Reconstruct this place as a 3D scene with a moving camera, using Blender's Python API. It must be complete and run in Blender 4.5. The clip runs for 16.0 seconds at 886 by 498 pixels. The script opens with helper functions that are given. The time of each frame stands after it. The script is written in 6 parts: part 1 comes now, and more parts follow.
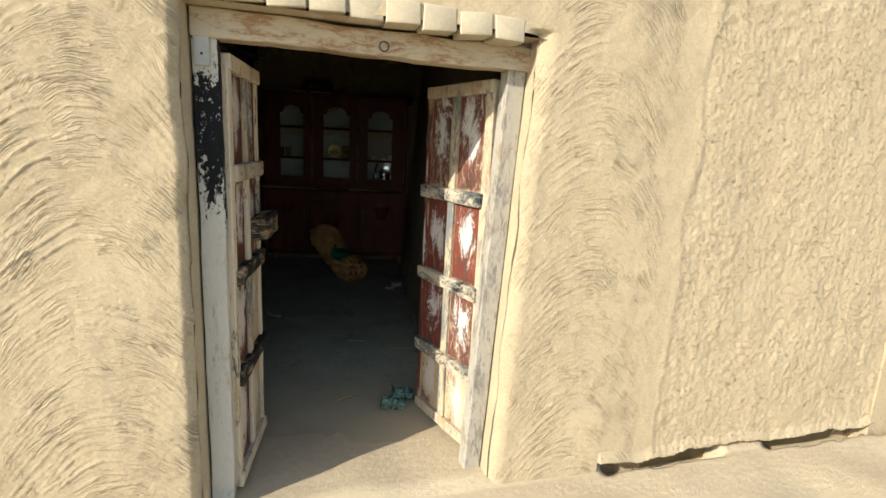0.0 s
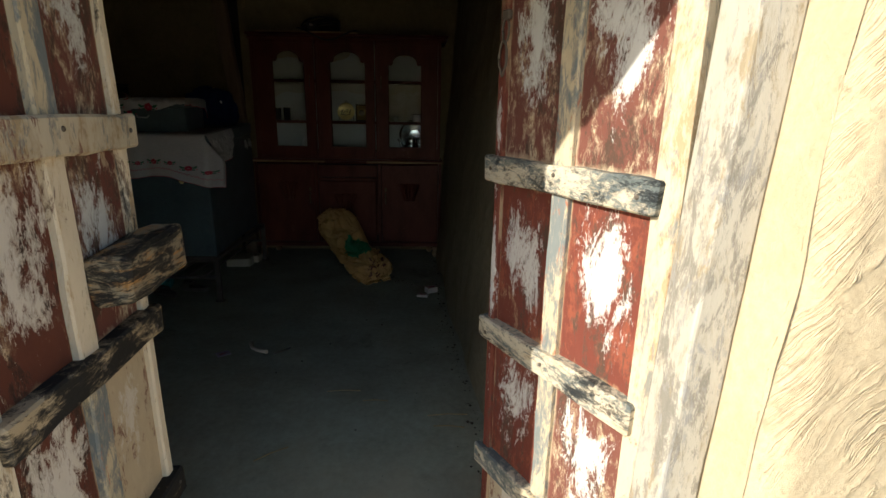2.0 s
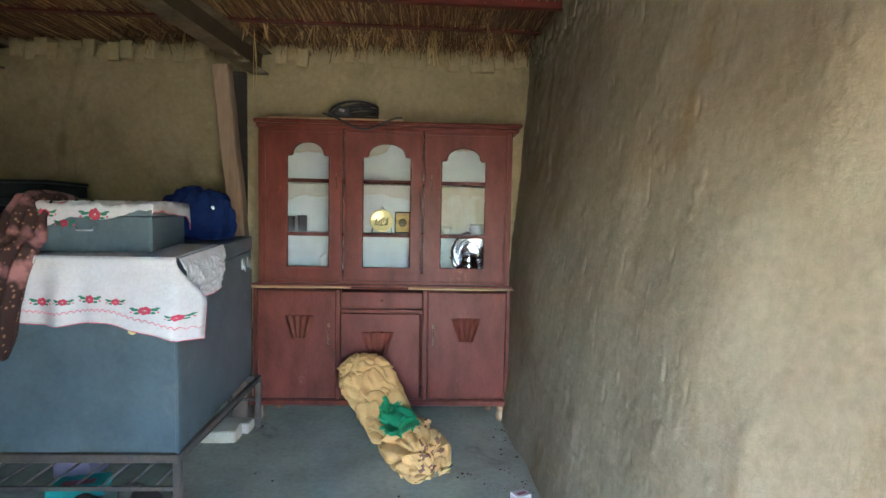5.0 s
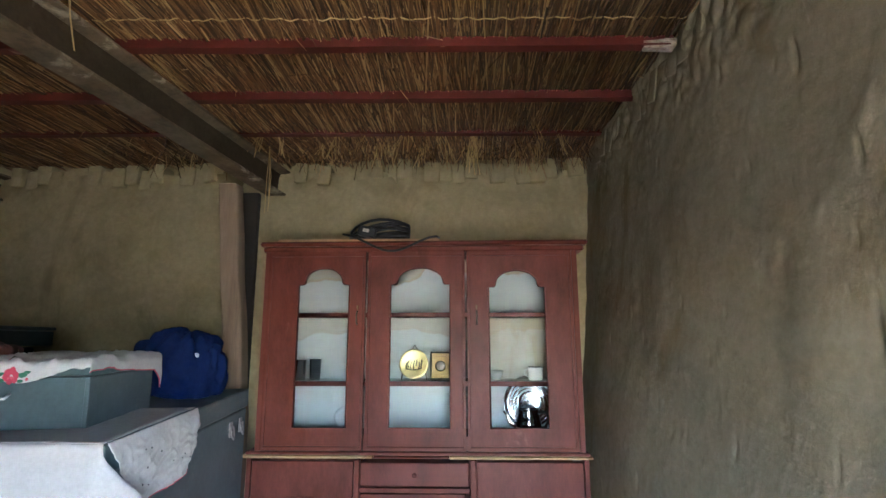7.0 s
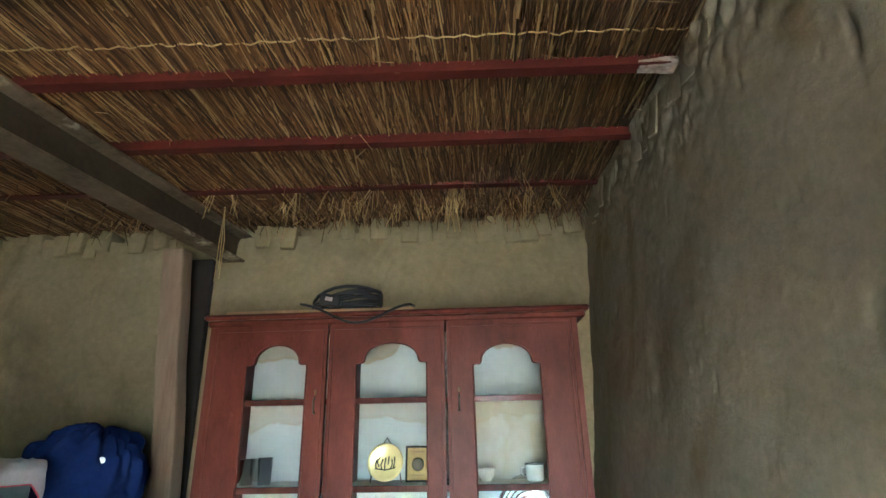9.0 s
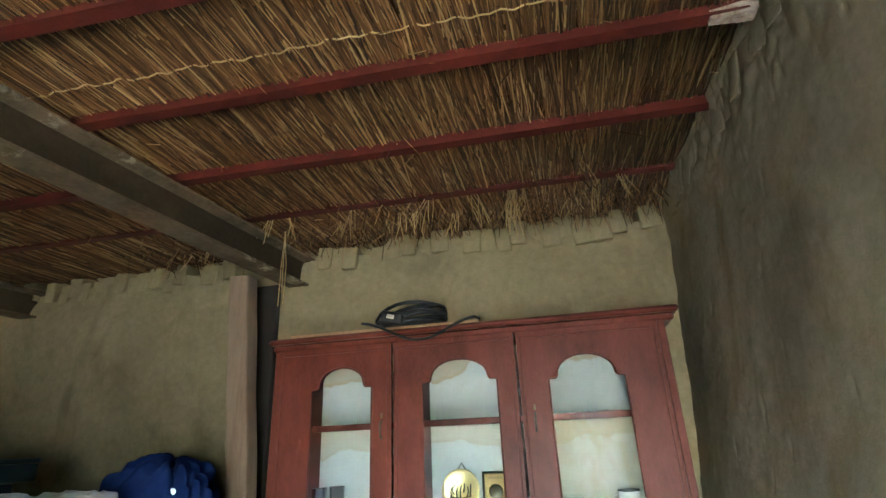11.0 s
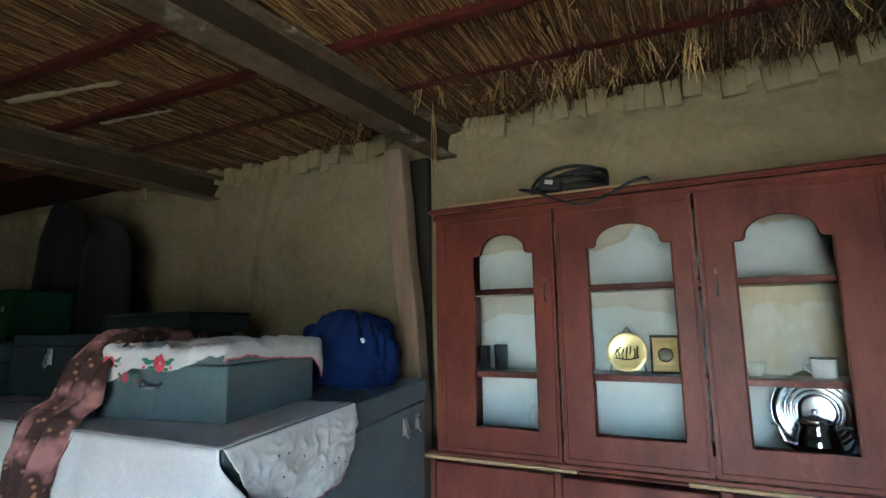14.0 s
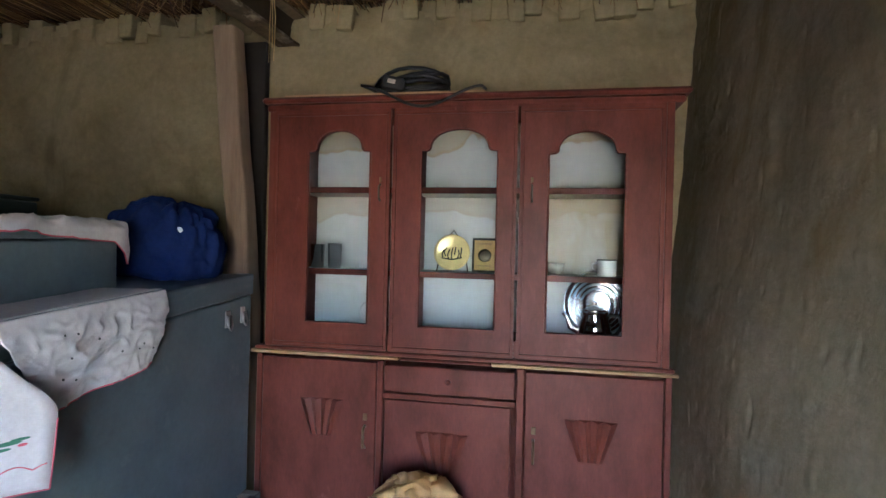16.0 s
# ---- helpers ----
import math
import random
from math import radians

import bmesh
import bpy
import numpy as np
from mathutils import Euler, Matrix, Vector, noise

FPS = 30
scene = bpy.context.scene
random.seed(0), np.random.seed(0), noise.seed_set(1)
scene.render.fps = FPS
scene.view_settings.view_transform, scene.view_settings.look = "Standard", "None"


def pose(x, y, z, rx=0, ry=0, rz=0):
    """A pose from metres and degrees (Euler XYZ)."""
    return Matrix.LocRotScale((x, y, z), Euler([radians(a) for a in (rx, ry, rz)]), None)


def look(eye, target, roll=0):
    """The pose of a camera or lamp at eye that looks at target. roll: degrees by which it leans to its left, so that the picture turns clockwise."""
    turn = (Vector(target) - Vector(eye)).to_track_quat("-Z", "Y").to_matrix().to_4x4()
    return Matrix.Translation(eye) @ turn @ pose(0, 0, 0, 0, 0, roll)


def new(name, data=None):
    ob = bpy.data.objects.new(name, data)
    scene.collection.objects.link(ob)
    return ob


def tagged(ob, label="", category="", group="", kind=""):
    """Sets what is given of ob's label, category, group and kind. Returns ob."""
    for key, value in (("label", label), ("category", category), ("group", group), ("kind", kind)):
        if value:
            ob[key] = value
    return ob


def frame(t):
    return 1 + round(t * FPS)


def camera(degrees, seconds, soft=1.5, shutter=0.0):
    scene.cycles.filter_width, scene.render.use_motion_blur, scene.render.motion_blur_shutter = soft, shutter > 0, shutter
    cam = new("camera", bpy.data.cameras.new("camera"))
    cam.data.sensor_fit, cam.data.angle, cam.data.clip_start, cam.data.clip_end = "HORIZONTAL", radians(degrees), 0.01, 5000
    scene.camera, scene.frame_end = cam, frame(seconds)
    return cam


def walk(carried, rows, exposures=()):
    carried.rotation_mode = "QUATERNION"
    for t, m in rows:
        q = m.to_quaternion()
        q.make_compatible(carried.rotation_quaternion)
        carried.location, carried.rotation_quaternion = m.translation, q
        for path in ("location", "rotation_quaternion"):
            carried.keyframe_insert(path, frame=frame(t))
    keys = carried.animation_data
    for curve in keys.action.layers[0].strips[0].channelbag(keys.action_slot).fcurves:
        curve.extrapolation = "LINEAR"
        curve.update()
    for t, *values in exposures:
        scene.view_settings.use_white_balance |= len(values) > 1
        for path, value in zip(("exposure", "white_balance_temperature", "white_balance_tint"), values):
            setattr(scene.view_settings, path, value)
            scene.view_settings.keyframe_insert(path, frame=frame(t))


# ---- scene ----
cam = camera(82.4, 16.0)
PATH = [
    (0, (1.922, -0.536, 1.476), (2.112, 1.415, 1.08), 2.9),
    (0.5, (1.96, -0.23, 1.457), (2.123, 1.712, 1.012), 2.5),
    (1, (1.945, 0.127, 1.416), (2.096, 2.059, 0.922), 1.9),
    (1.5, (1.885, 0.526, 1.409), (2.034, 2.451, 0.889), 1.9),
    (2, (1.892, 0.906, 1.382), (1.966, 2.834, 0.855), 1.0),
    (2.5, (1.802, 1.234, 1.387), (1.87, 3.168, 0.885), 1.5),
    (3, (1.69, 1.476, 1.401), (1.809, 3.418, 0.937), 2.1),
    (3.5, (1.633, 1.685, 1.387), (1.74, 3.641, 0.986), 2.6),
    (6, (1.39, 2.659, 1.391), (1.443, 4.655, 1.52), 0.1),
    (6.5, (1.39, 2.845, 1.447), (1.412, 4.828, 1.709), 0.1),
    (7, (1.418, 2.975, 1.475), (1.348, 4.94, 1.838), -0.1),
    (7.5, (1.499, 3.081, 1.51), (1.362, 5.023, 1.971), -0.2),
    (8, (1.511, 3.175, 1.542), (1.438, 5.104, 2.064), -0.8),
    (10.5, (1.618, 3.557, 1.52), (1.357, 5.394, 2.267), -2.5),
    (11, (1.604, 3.547, 1.533), (1.217, 5.372, 2.256), -2.5),
    (11.5, (1.558, 3.544, 1.535), (1.031, 5.346, 2.225), -2.2),
    (12, (1.501, 3.524, 1.54), (0.831, 5.295, 2.184), -1.8),
    (12.5, (1.459, 3.518, 1.537), (0.657, 5.252, 2.131), -1.3),
    (13, (1.421, 3.525, 1.532), (0.538, 5.245, 2.046), -0.9),
    (13.5, (1.411, 3.552, 1.512), (0.507, 5.289, 1.917), -0.8),
    (14, (1.412, 3.569, 1.47), (0.546, 5.346, 1.774), -0.7),
    (14.5, (1.445, 3.588, 1.435), (0.692, 5.427, 1.658), -0.1),
    (15, (1.479, 3.586, 1.428), (0.905, 5.495, 1.59), 0.3),
    (15.5, (1.516, 3.601, 1.413), (1.087, 5.552, 1.506), 0.8),
    (16, (1.493, 3.592, 1.369), (1.157, 5.563, 1.373), 1.4),
]
EXPOSURE = [(0.0, 0.87, 6500, 10), (0.6, 0.87, 6500, 10), (1.0, 1.12, 6500, 10), (1.5, 1.15, 6500, 10), (2.1, 1.2, 6500, 10), (2.6, 1.65, 6500, 10), (3.0, 3.4, 6200, 8), (3.5, 5.3, 5600, 7), (6.0, 6.1, 5350, 16), (8.0, 6.1, 4950, 12), (10.5, 6.7, 5000, 5), (11.5, 6.2, 5000, 5), (13.0, 5.8, 4900, 4), (13.6, 6.0, 4800, 3), (14.5, 5.75, 5150, 15), (16.0, 5.8, 5250, 20)]
walk(cam, [(t, look(eye, target, roll)) for t, eye, target, roll in PATH], EXPOSURE)

# ---- light ----
SUN_EL, SUN_AZ = 27.0, 36.0      # elevation; heading of the rays in plan, degrees from +x
world = bpy.data.worlds.new("sky")
scene.world = world
world.use_nodes = True
wn = world.node_tree.nodes
sky = wn.new("ShaderNodeTexSky")
sky.sky_type, sky.sun_disc = "NISHITA", False
sky.sun_elevation, sky.sun_rotation = radians(SUN_EL), radians(270.0 - SUN_AZ)
world.node_tree.links.new(sky.outputs[0], wn["Background"].inputs[0])
wn["Background"].inputs[1].default_value = 0.15
sun_data = bpy.data.lights.new("sun", "SUN")
sun_data.energy, sun_data.angle, sun_data.color = 4.2, radians(0.6), (1.0, 0.93, 0.8)
sun = new("sun", sun_data)
ray = Vector((math.cos(radians(SUN_AZ)) * math.cos(radians(SUN_EL)), math.sin(radians(SUN_AZ)) * math.cos(radians(SUN_EL)), -math.sin(radians(SUN_EL))))
sun.matrix_world = Matrix.Translation((-6, -6, 6)) @ ray.to_track_quat("-Z", "Y").to_matrix().to_4x4()


# ---- materials ----
def material(name, rough=0.8, metal=0.0, spec=0.3):
    m = bpy.data.materials.new(name)
    m.use_nodes = True
    nt = m.node_tree
    b = nt.nodes["Principled BSDF"]
    b.inputs["Roughness"].default_value = rough
    b.inputs["Metallic"].default_value = metal
    b.inputs["Specular IOR Level"].default_value = spec
    return m, nt, b


def coords(nt, scale=(1, 1, 1)):
    tc = nt.nodes.new("ShaderNodeTexCoord")
    mp = nt.nodes.new("ShaderNodeMapping")
    mp.inputs["Scale"].default_value = scale
    nt.links.new(tc.outputs["Object"], mp.inputs[0])
    return mp.outputs[0]


def noise_tex(nt, vec, scale, detail=6.0, rough=0.6, warp=0.0):
    n = nt.nodes.new("ShaderNodeTexNoise")
    n.inputs["Scale"].default_value, n.inputs["Detail"].default_value = scale, detail
    n.inputs["Roughness"].default_value, n.inputs["Distortion"].default_value = rough, warp
    nt.links.new(vec, n.inputs["Vector"])
    return n.outputs["Fac"]


def ramp(nt, fac, stops):
    r = nt.nodes.new("ShaderNodeValToRGB")
    el = r.color_ramp.elements
    while len(el) < len(stops):
        el.new(0.5)
    for e, (p, c) in zip(el, stops):
        e.position = p
        e.color = (*c, 1) if len(c) == 3 else c
    nt.links.new(fac, r.inputs[0])
    return r.outputs[0]


def mix(nt, fac, a, b, mode="MIX"):
    m = nt.nodes.new("ShaderNodeMix")
    m.data_type, m.blend_type = "RGBA", mode
    for sock, v in ((m.inputs[0], fac), (m.inputs[6], a), (m.inputs[7], b)):
        if isinstance(v, (int, float)):
            sock.default_value = v
        elif isinstance(v, tuple):
            sock.default_value = (*v, 1) if len(v) == 3 else v
        else:
            nt.links.new(v, sock)
    return m.outputs[2]


def bump(nt, b, fac, strength=0.4, dist=0.01):
    n = nt.nodes.new("ShaderNodeBump")
    n.inputs["Strength"].default_value, n.inputs["Distance"].default_value = strength, dist
    nt.links.new(fac, n.inputs["Height"])
    nt.links.new(n.outputs[0], b.inputs["Normal"])


def node_math(nt, op, a, c=0.0, clamp=False):
    n = nt.nodes.new("ShaderNodeMath")
    n.operation, n.use_clamp = op, clamp
    for k, v in enumerate((a, c)):
        if isinstance(v, (int, float)):
            n.inputs[k].default_value = v
        else:
            nt.links.new(v, n.inputs[k])
    return n.outputs[0]


def two_tone(name, dark, light, scale=3.0, fine=40.0, rough=0.85, metal=0.0, spec=0.25, bumpy=0.3, dist=0.004, stretch=(1, 1, 1), stain=None, stain_at=0.6, iso=False, speck=0.35):
    """A surface with broad and fine variation between two tones, and stains of a third."""
    m, nt, b = material(name, rough, metal, spec)
    v = coords(nt, stretch)
    broad = ramp(nt, noise_tex(nt, v, scale, 5, 0.6), [(0.3, dark), (0.7, light)])
    grain = noise_tex(nt, coords(nt) if iso else v, fine, 8, 0.7)
    col = mix(nt, speck, broad, ramp(nt, grain, [(0.25, tuple(c * 0.7 for c in dark)), (0.75, light)]))
    if stain:
        mask = ramp(nt, noise_tex(nt, v, scale * 0.7 + 0.3, 8, 0.65, 0.6), [(stain_at, (0, 0, 0)), (stain_at + 0.12, (1, 1, 1))])
        col = mix(nt, mask, col, stain)
    nt.links.new(col, b.inputs["Base Color"])
    bump(nt, b, grain, bumpy, dist)
    return m


def peeling(name, seed, coats, base, stretch=(1, 1, 0.3), scale=12.0, centred=False):
    """Old paint coats flaking off a board: each coat is (colour, threshold)."""
    m, nt, b = material(name, 0.75, 0, 0.1)
    tc = nt.nodes.new("ShaderNodeTexCoord")
    info = nt.nodes.new("ShaderNodeObjectInfo")
    off = nt.nodes.new("ShaderNodeVectorMath")
    off.operation = "MULTIPLY_ADD"
    off.inputs[1].default_value = stretch
    comb = nt.nodes.new("ShaderNodeCombineXYZ")
    mul = nt.nodes.new("ShaderNodeMath")
    mul.operation = "MULTIPLY"
    mul.inputs[1].default_value = 37.0 + seed
    nt.links.new(info.outputs["Random"], mul.inputs[0])
    for k in range(3):
        nt.links.new(mul.outputs[0], comb.inputs[k])
    nt.links.new(tc.outputs["Object"], off.inputs[0])
    nt.links.new(comb.outputs[0], off.inputs[2])
    v = off.outputs[0]
    grain = noise_tex(nt, v, 45, 8, 0.75, 0.4)
    col = mix(nt, grain, tuple(c * 0.62 for c in base), base)
    h = grain
    mid = nt.nodes.new("ShaderNodeVectorMath")
    mid.operation = "DISTANCE"
    mid.inputs[1].default_value = (0.5, 0.0, 0.58)
    flat = nt.nodes.new("ShaderNodeVectorMath")
    flat.operation = "MULTIPLY"
    flat.inputs[1].default_value = (1, 0, 1)
    nt.links.new(tc.outputs["Generated"], flat.inputs[0])
    nt.links.new(flat.outputs[0], mid.inputs[0])
    core = nt.nodes.new("ShaderNodeMath")
    core.operation = "MULTIPLY_ADD"
    core.inputs[1].default_value, core.inputs[2].default_value = -0.42, 0.1
    nt.links.new(mid.outputs["Value"], core.inputs[0])
    for n, (c, th, *own) in enumerate(coats):
        size = own[0] if own else scale * (1 + 0.45 * n)
        f = mix(nt, 0.36, noise_tex(nt, v, size, 9, 0.72, 0.5 + 0.4 * n), noise_tex(nt, v, 55 + 20 * n, 6, 0.8, 0.8))
        if centred and n == len(coats) - 1:
            plus = nt.nodes.new("ShaderNodeMath")
            plus.operation = "ADD"
            nt.links.new(f, plus.inputs[0])
            nt.links.new(core.outputs[0], plus.inputs[1])
            f = plus.outputs[0]
        mask = ramp(nt, f, [(th - 0.01, (0, 0, 0)), (th + 0.015, (0.6, 0.6, 0.6)), (th + 0.06, (0.97, 0.97, 0.97))])
        tone = mix(nt, grain, tuple(x * 0.75 for x in c), c)
        col = mix(nt, mask, col, tone)
        h = mix(nt, 0.5, h, mask, "ADD")
    if centred:
        # the paint has worn off along the panel's margins
        gen = nt.nodes.new("ShaderNodeSeparateXYZ")
        nt.links.new(tc.outputs["Generated"], gen.inputs[0])
        far = [node_math(nt, "ABSOLUTE", node_math(nt, "SUBTRACT", gen.outputs[k], 0.5)) for k in (0, 2)]
        rim = node_math(nt, "ADD", node_math(nt, "MAXIMUM", far[0], node_math(nt, "ADD", far[1], 0.02)), node_math(nt, "MULTIPLY", noise_tex(nt, v, 14, 6, 0.7), 0.16))
        bare = ramp(nt, rim, [(0.52, (0, 0, 0)), (0.56, (0.9, 0.9, 0.9))])
        col = mix(nt, bare, col, mix(nt, grain, tuple(c * 0.7 for c in base), base))
    nt.links.new(col, b.inputs["Base Color"])
    bump(nt, b, h, 0.35, 0.003)
    return m


def plain(name, col, rough=0.6, metal=0.0, spec=0.4, var=0.25, scale=30.0):
    return two_tone(name, tuple(c * (1 - var) for c in col), tuple(min(1, c * (1 + var * 0.6)) for c in col), scale * 0.2, scale, rough, metal, spec, 0.15, 0.002)


# the hand-swept arcs of the front wall: centre, half width, curvature
ARCS = ((-0.42, 0.72, 2.3), (1.54, 0.42, 2.4))


def mud_plaster():
    """Hand-spread mud: fine drag lines along the arcs, smooth skin between, a pitted rough coat further along."""
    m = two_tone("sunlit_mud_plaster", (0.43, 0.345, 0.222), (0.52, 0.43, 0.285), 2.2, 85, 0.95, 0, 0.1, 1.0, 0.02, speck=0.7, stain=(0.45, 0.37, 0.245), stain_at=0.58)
    nt = m.node_tree
    b = nt.nodes["Principled BSDF"]
    v = coords(nt)
    sep = nt.nodes.new("ShaderNodeSeparateXYZ")
    nt.links.new(v, sep.inputs[0])
    u, z = sep.outputs[0], sep.outputs[2]
    wander = node_math(nt, "MULTIPLY", noise_tex(nt, v, 2.4, 7, 0.5), 0.24)
    h = node_math(nt, "MULTIPLY", noise_tex(nt, v, 150, 6, 0.8), 0.17)
    for u0, w, k in ARCS:
        du = node_math(nt, "SUBTRACT", u, u0)
        sq = node_math(nt, "MULTIPLY", du, du)
        arc = node_math(nt, "ADD", node_math(nt, "ADD", z, node_math(nt, "MULTIPLY", sq, k)), wander)
        comb = nt.nodes.new("ShaderNodeCombineXYZ")
        nt.links.new(node_math(nt, "MULTIPLY", du, 3.2), comb.inputs[0])
        nt.links.new(node_math(nt, "MULTIPLY", arc, 34.0), comb.inputs[1])
        comb.inputs[2].default_value = u0 * 7
        lines = ramp(nt, noise_tex(nt, comb.outputs[0], 1.0, 3, 0.5, 0.15), [(0.40, (0, 0, 0)), (0.42, (0.8, 0.8, 0.8)), (0.45, (0.1, 0.1, 0.1)), (0.485, (0, 0, 0)), (0.505, (1, 1, 1)), (0.54, (0.1, 0.1, 0.1)), (0.58, (0, 0, 0)), (0.6, (0.8, 0.8, 0.8)), (0.64, (0, 0, 0))])
        inside = node_math(nt, "MULTIPLY", node_math(nt, "SUBTRACT", 1.0, node_math(nt, "DIVIDE", sq, w * w)), 1.8, True)
        patchy = ramp(nt, noise_tex(nt, v, 6, 6, 0.65), [(0.46, (0.03, 0.03, 0.03)), (0.64, (1, 1, 1))])
        h = node_math(nt, "ADD", h, node_math(nt, "MULTIPLY", node_math(nt, "MULTIPLY", lines, inside), node_math(nt, "MULTIPLY", patchy, 0.5)))
    seam = node_math(nt, "MULTIPLY", node_math(nt, "SUBTRACT", node_math(nt, "ADD", u, node_math(nt, "MULTIPLY", noise_tex(nt, v, 4, 4, 0.6), 0.12)), 2.07), 14.0, True)
    pits = ramp(nt, noise_tex(nt, coords(nt, (0.85, 1, 1.2)), 42, 8, 0.75, 0.3), [(0.32, (0, 0, 0)), (0.42, (0.9, 0.9, 0.9)), (0.7, (1, 1, 1))])
    spread = ramp(nt, noise_tex(nt, v, 5, 5, 0.6), [(0.38, (0.25, 0.25, 0.25)), (0.6, (1, 1, 1))])
    coarse = node_math(nt, "ADD", node_math(nt, "MULTIPLY", pits, spread), node_math(nt, "MULTIPLY", noise_tex(nt, v, 15, 10, 0.7), 0.8))
    h = node_math(nt, "ADD", h, node_math(nt, "MULTIPLY", coarse, node_math(nt, "ADD", node_math(nt, "MULTIPLY", seam, 0.42), 0.12)))
    nicks = ramp(nt, noise_tex(nt, coords(nt, (0.5, 1, 1.3)), 26, 4, 0.6, 0.6), [(0.24, (0, 0, 0)), (0.3, (1, 1, 1))])
    h = node_math(nt, "ADD", h, node_math(nt, "MULTIPLY", nicks, 0.3))
    bump(nt, b, h, 1.0, 0.011)
    return m


M_MUD = mud_plaster()
M_REVEAL = two_tone("smoothed_mud", (0.39, 0.318, 0.21), (0.5, 0.42, 0.285), 5.0, 50, 0.95, 0, 0.05, 0.8, 0.006, speck=0.5)
# the room's mud is coloured darker than outside, to deepen the indoor shade
M_ROOMWALL = two_tone("shaded_room_mud", (0.2, 0.165, 0.088), (0.31, 0.262, 0.152), 2.0, 30, 0.95, 0, 0.04, 0.6, 0.006, stretch=(1.3, 1.3, 0.8), stain=(0.18, 0.146, 0.083), stain_at=0.54, iso=True, speck=0.5)
# grey, brown-stained side wall; its tones are lowered as well for the indoor shade
M_SIDEWALL = two_tone("shaded_grey_mud", (0.195, 0.166, 0.105), (0.312, 0.271, 0.184), 2.2, 34, 0.95, 0, 0.04, 0.5, 0.006, stretch=(1.4, 1.4, 0.8), stain=(0.19, 0.145, 0.08), stain_at=0.55, iso=True, speck=0.5)
M_FLOOR = two_tone("cement_floor", (0.235, 0.232, 0.165), (0.44, 0.43, 0.31), 2.6, 32, 0.85, 0, 0.12, 0.4, 0.004, stain=(0.15, 0.147, 0.105), stain_at=0.6, speck=0.45)
def dusty_floor():
    """Cement with a fan of blown dust inside the doorway."""
    m = M_FLOOR
    nt = m.node_tree
    b = nt.nodes["Principled BSDF"]
    old = b.inputs["Base Color"].links[0].from_socket
    tc = nt.nodes.new("ShaderNodeTexCoord")
    gap = nt.nodes.new("ShaderNodeVectorMath")
    gap.operation = "DISTANCE"
    gap.inputs[1].default_value = (1.75, 1.6, 0)
    nt.links.new(tc.outputs["Object"], gap.inputs[0])
    add = nt.nodes.new("ShaderNodeMath")
    add.operation = "MULTIPLY_ADD"
    nt.links.new(noise_tex(nt, tc.outputs["Object"], 3.0, 8, 0.65), add.inputs[0])
    add.inputs[1].default_value = 1.1
    nt.links.new(gap.outputs["Value"], add.inputs[2])
    fac = ramp(nt, add.outputs[0], [(0.0, (0.85, 0.85, 0.85)), (0.72, (0.85, 0.85, 0.85)), (1.0, (0, 0, 0))])
    half = nt.nodes.new("ShaderNodeMath")
    half.operation = "MULTIPLY"
    half.inputs[1].default_value = 0.55
    nt.links.new(add.outputs[0], half.inputs[0])
    nt.links.new(half.outputs[0], fac.node.inputs[0])
    nt.links.new(mix(nt, fac, old, (0.36, 0.3, 0.2)), b.inputs["Base Color"])


dusty_floor()
M_GROUND = two_tone("dusty_ground", (0.4, 0.33, 0.22), (0.5, 0.42, 0.29), 1.5, 30, 0.97, 0, 0.1, 0.6, 0.01)
M_BRICK = two_tone("sun_dried_brick", (0.42, 0.36, 0.25), (0.53, 0.465, 0.34), 8, 60, 0.95, 0, 0.1, 0.5, 0.004)
M_JAMB = peeling("weathered_jamb", 1, [((0.4, 0.375, 0.315), 0.43), ((0.2, 0.187, 0.16), 0.52), ((0.27, 0.265, 0.25), 0.55, 20)], (0.3, 0.25, 0.17))
M_LINTEL = peeling("weathered_lintel", 3, [((0.5, 0.43, 0.31), 0.47)], (0.36, 0.23, 0.13), (0.3, 1, 1))
M_PANEL = peeling("peeling_maroon_panel", 5, [((0.14, 0.036, 0.026), 0.37), ((0.23, 0.07, 0.042), 0.53, 14), ((0.085, 0.055, 0.04), 0.54, 9), ((0.6, 0.58, 0.54), 0.51, 7)], (0.46, 0.34, 0.21), (1, 1, 0.4), centred=True)
M_PANELW = peeling("peeling_white_panel", 7, [((0.14, 0.05, 0.038), 0.42), ((0.08, 0.05, 0.036), 0.53, 9), ((0.42, 0.33, 0.22), 0.57, 14), ((0.58, 0.58, 0.54), 0.5, 8)], (0.5, 0.4, 0.27), (1, 1, 0.4), centred=True)
M_PANELD = peeling("dark_stained_panel", 15, [((0.1, 0.03, 0.02), 0.38), ((0.04, 0.026, 0.02), 0.54, 9), ((0.6, 0.55, 0.47), 0.47, 8)], (0.5, 0.38, 0.24), (1, 1, 0.4), centred=True)
M_PANELC = peeling("bare_cream_panel", 8, [((0.16, 0.06, 0.045), 0.535, 8), ((0.6, 0.55, 0.46), 0.5, 6)], (0.52, 0.42, 0.28), (1, 1, 0.4), centred=True)
M_STILE = peeling("bare_cream_stile", 9, [((0.5, 0.43, 0.31), 0.45), ((0.2, 0.2, 0.18), 0.54), ((0.16, 0.06, 0.045), 0.59, 10)], (0.4, 0.3, 0.18))
M_STILEL = peeling("stained_tan_stile", 14, [((0.66, 0.57, 0.42), 0.43), ((0.1, 0.045, 0.03), 0.58, 9), ((0.05, 0.045, 0.04), 0.57, 7)], (0.52, 0.39, 0.24))
M_STILEB = peeling("blue_grey_stile", 10, [((0.16, 0.18, 0.18), 0.49, 7), ((0.4, 0.13, 0.07), 0.58)], (0.54, 0.45, 0.3))
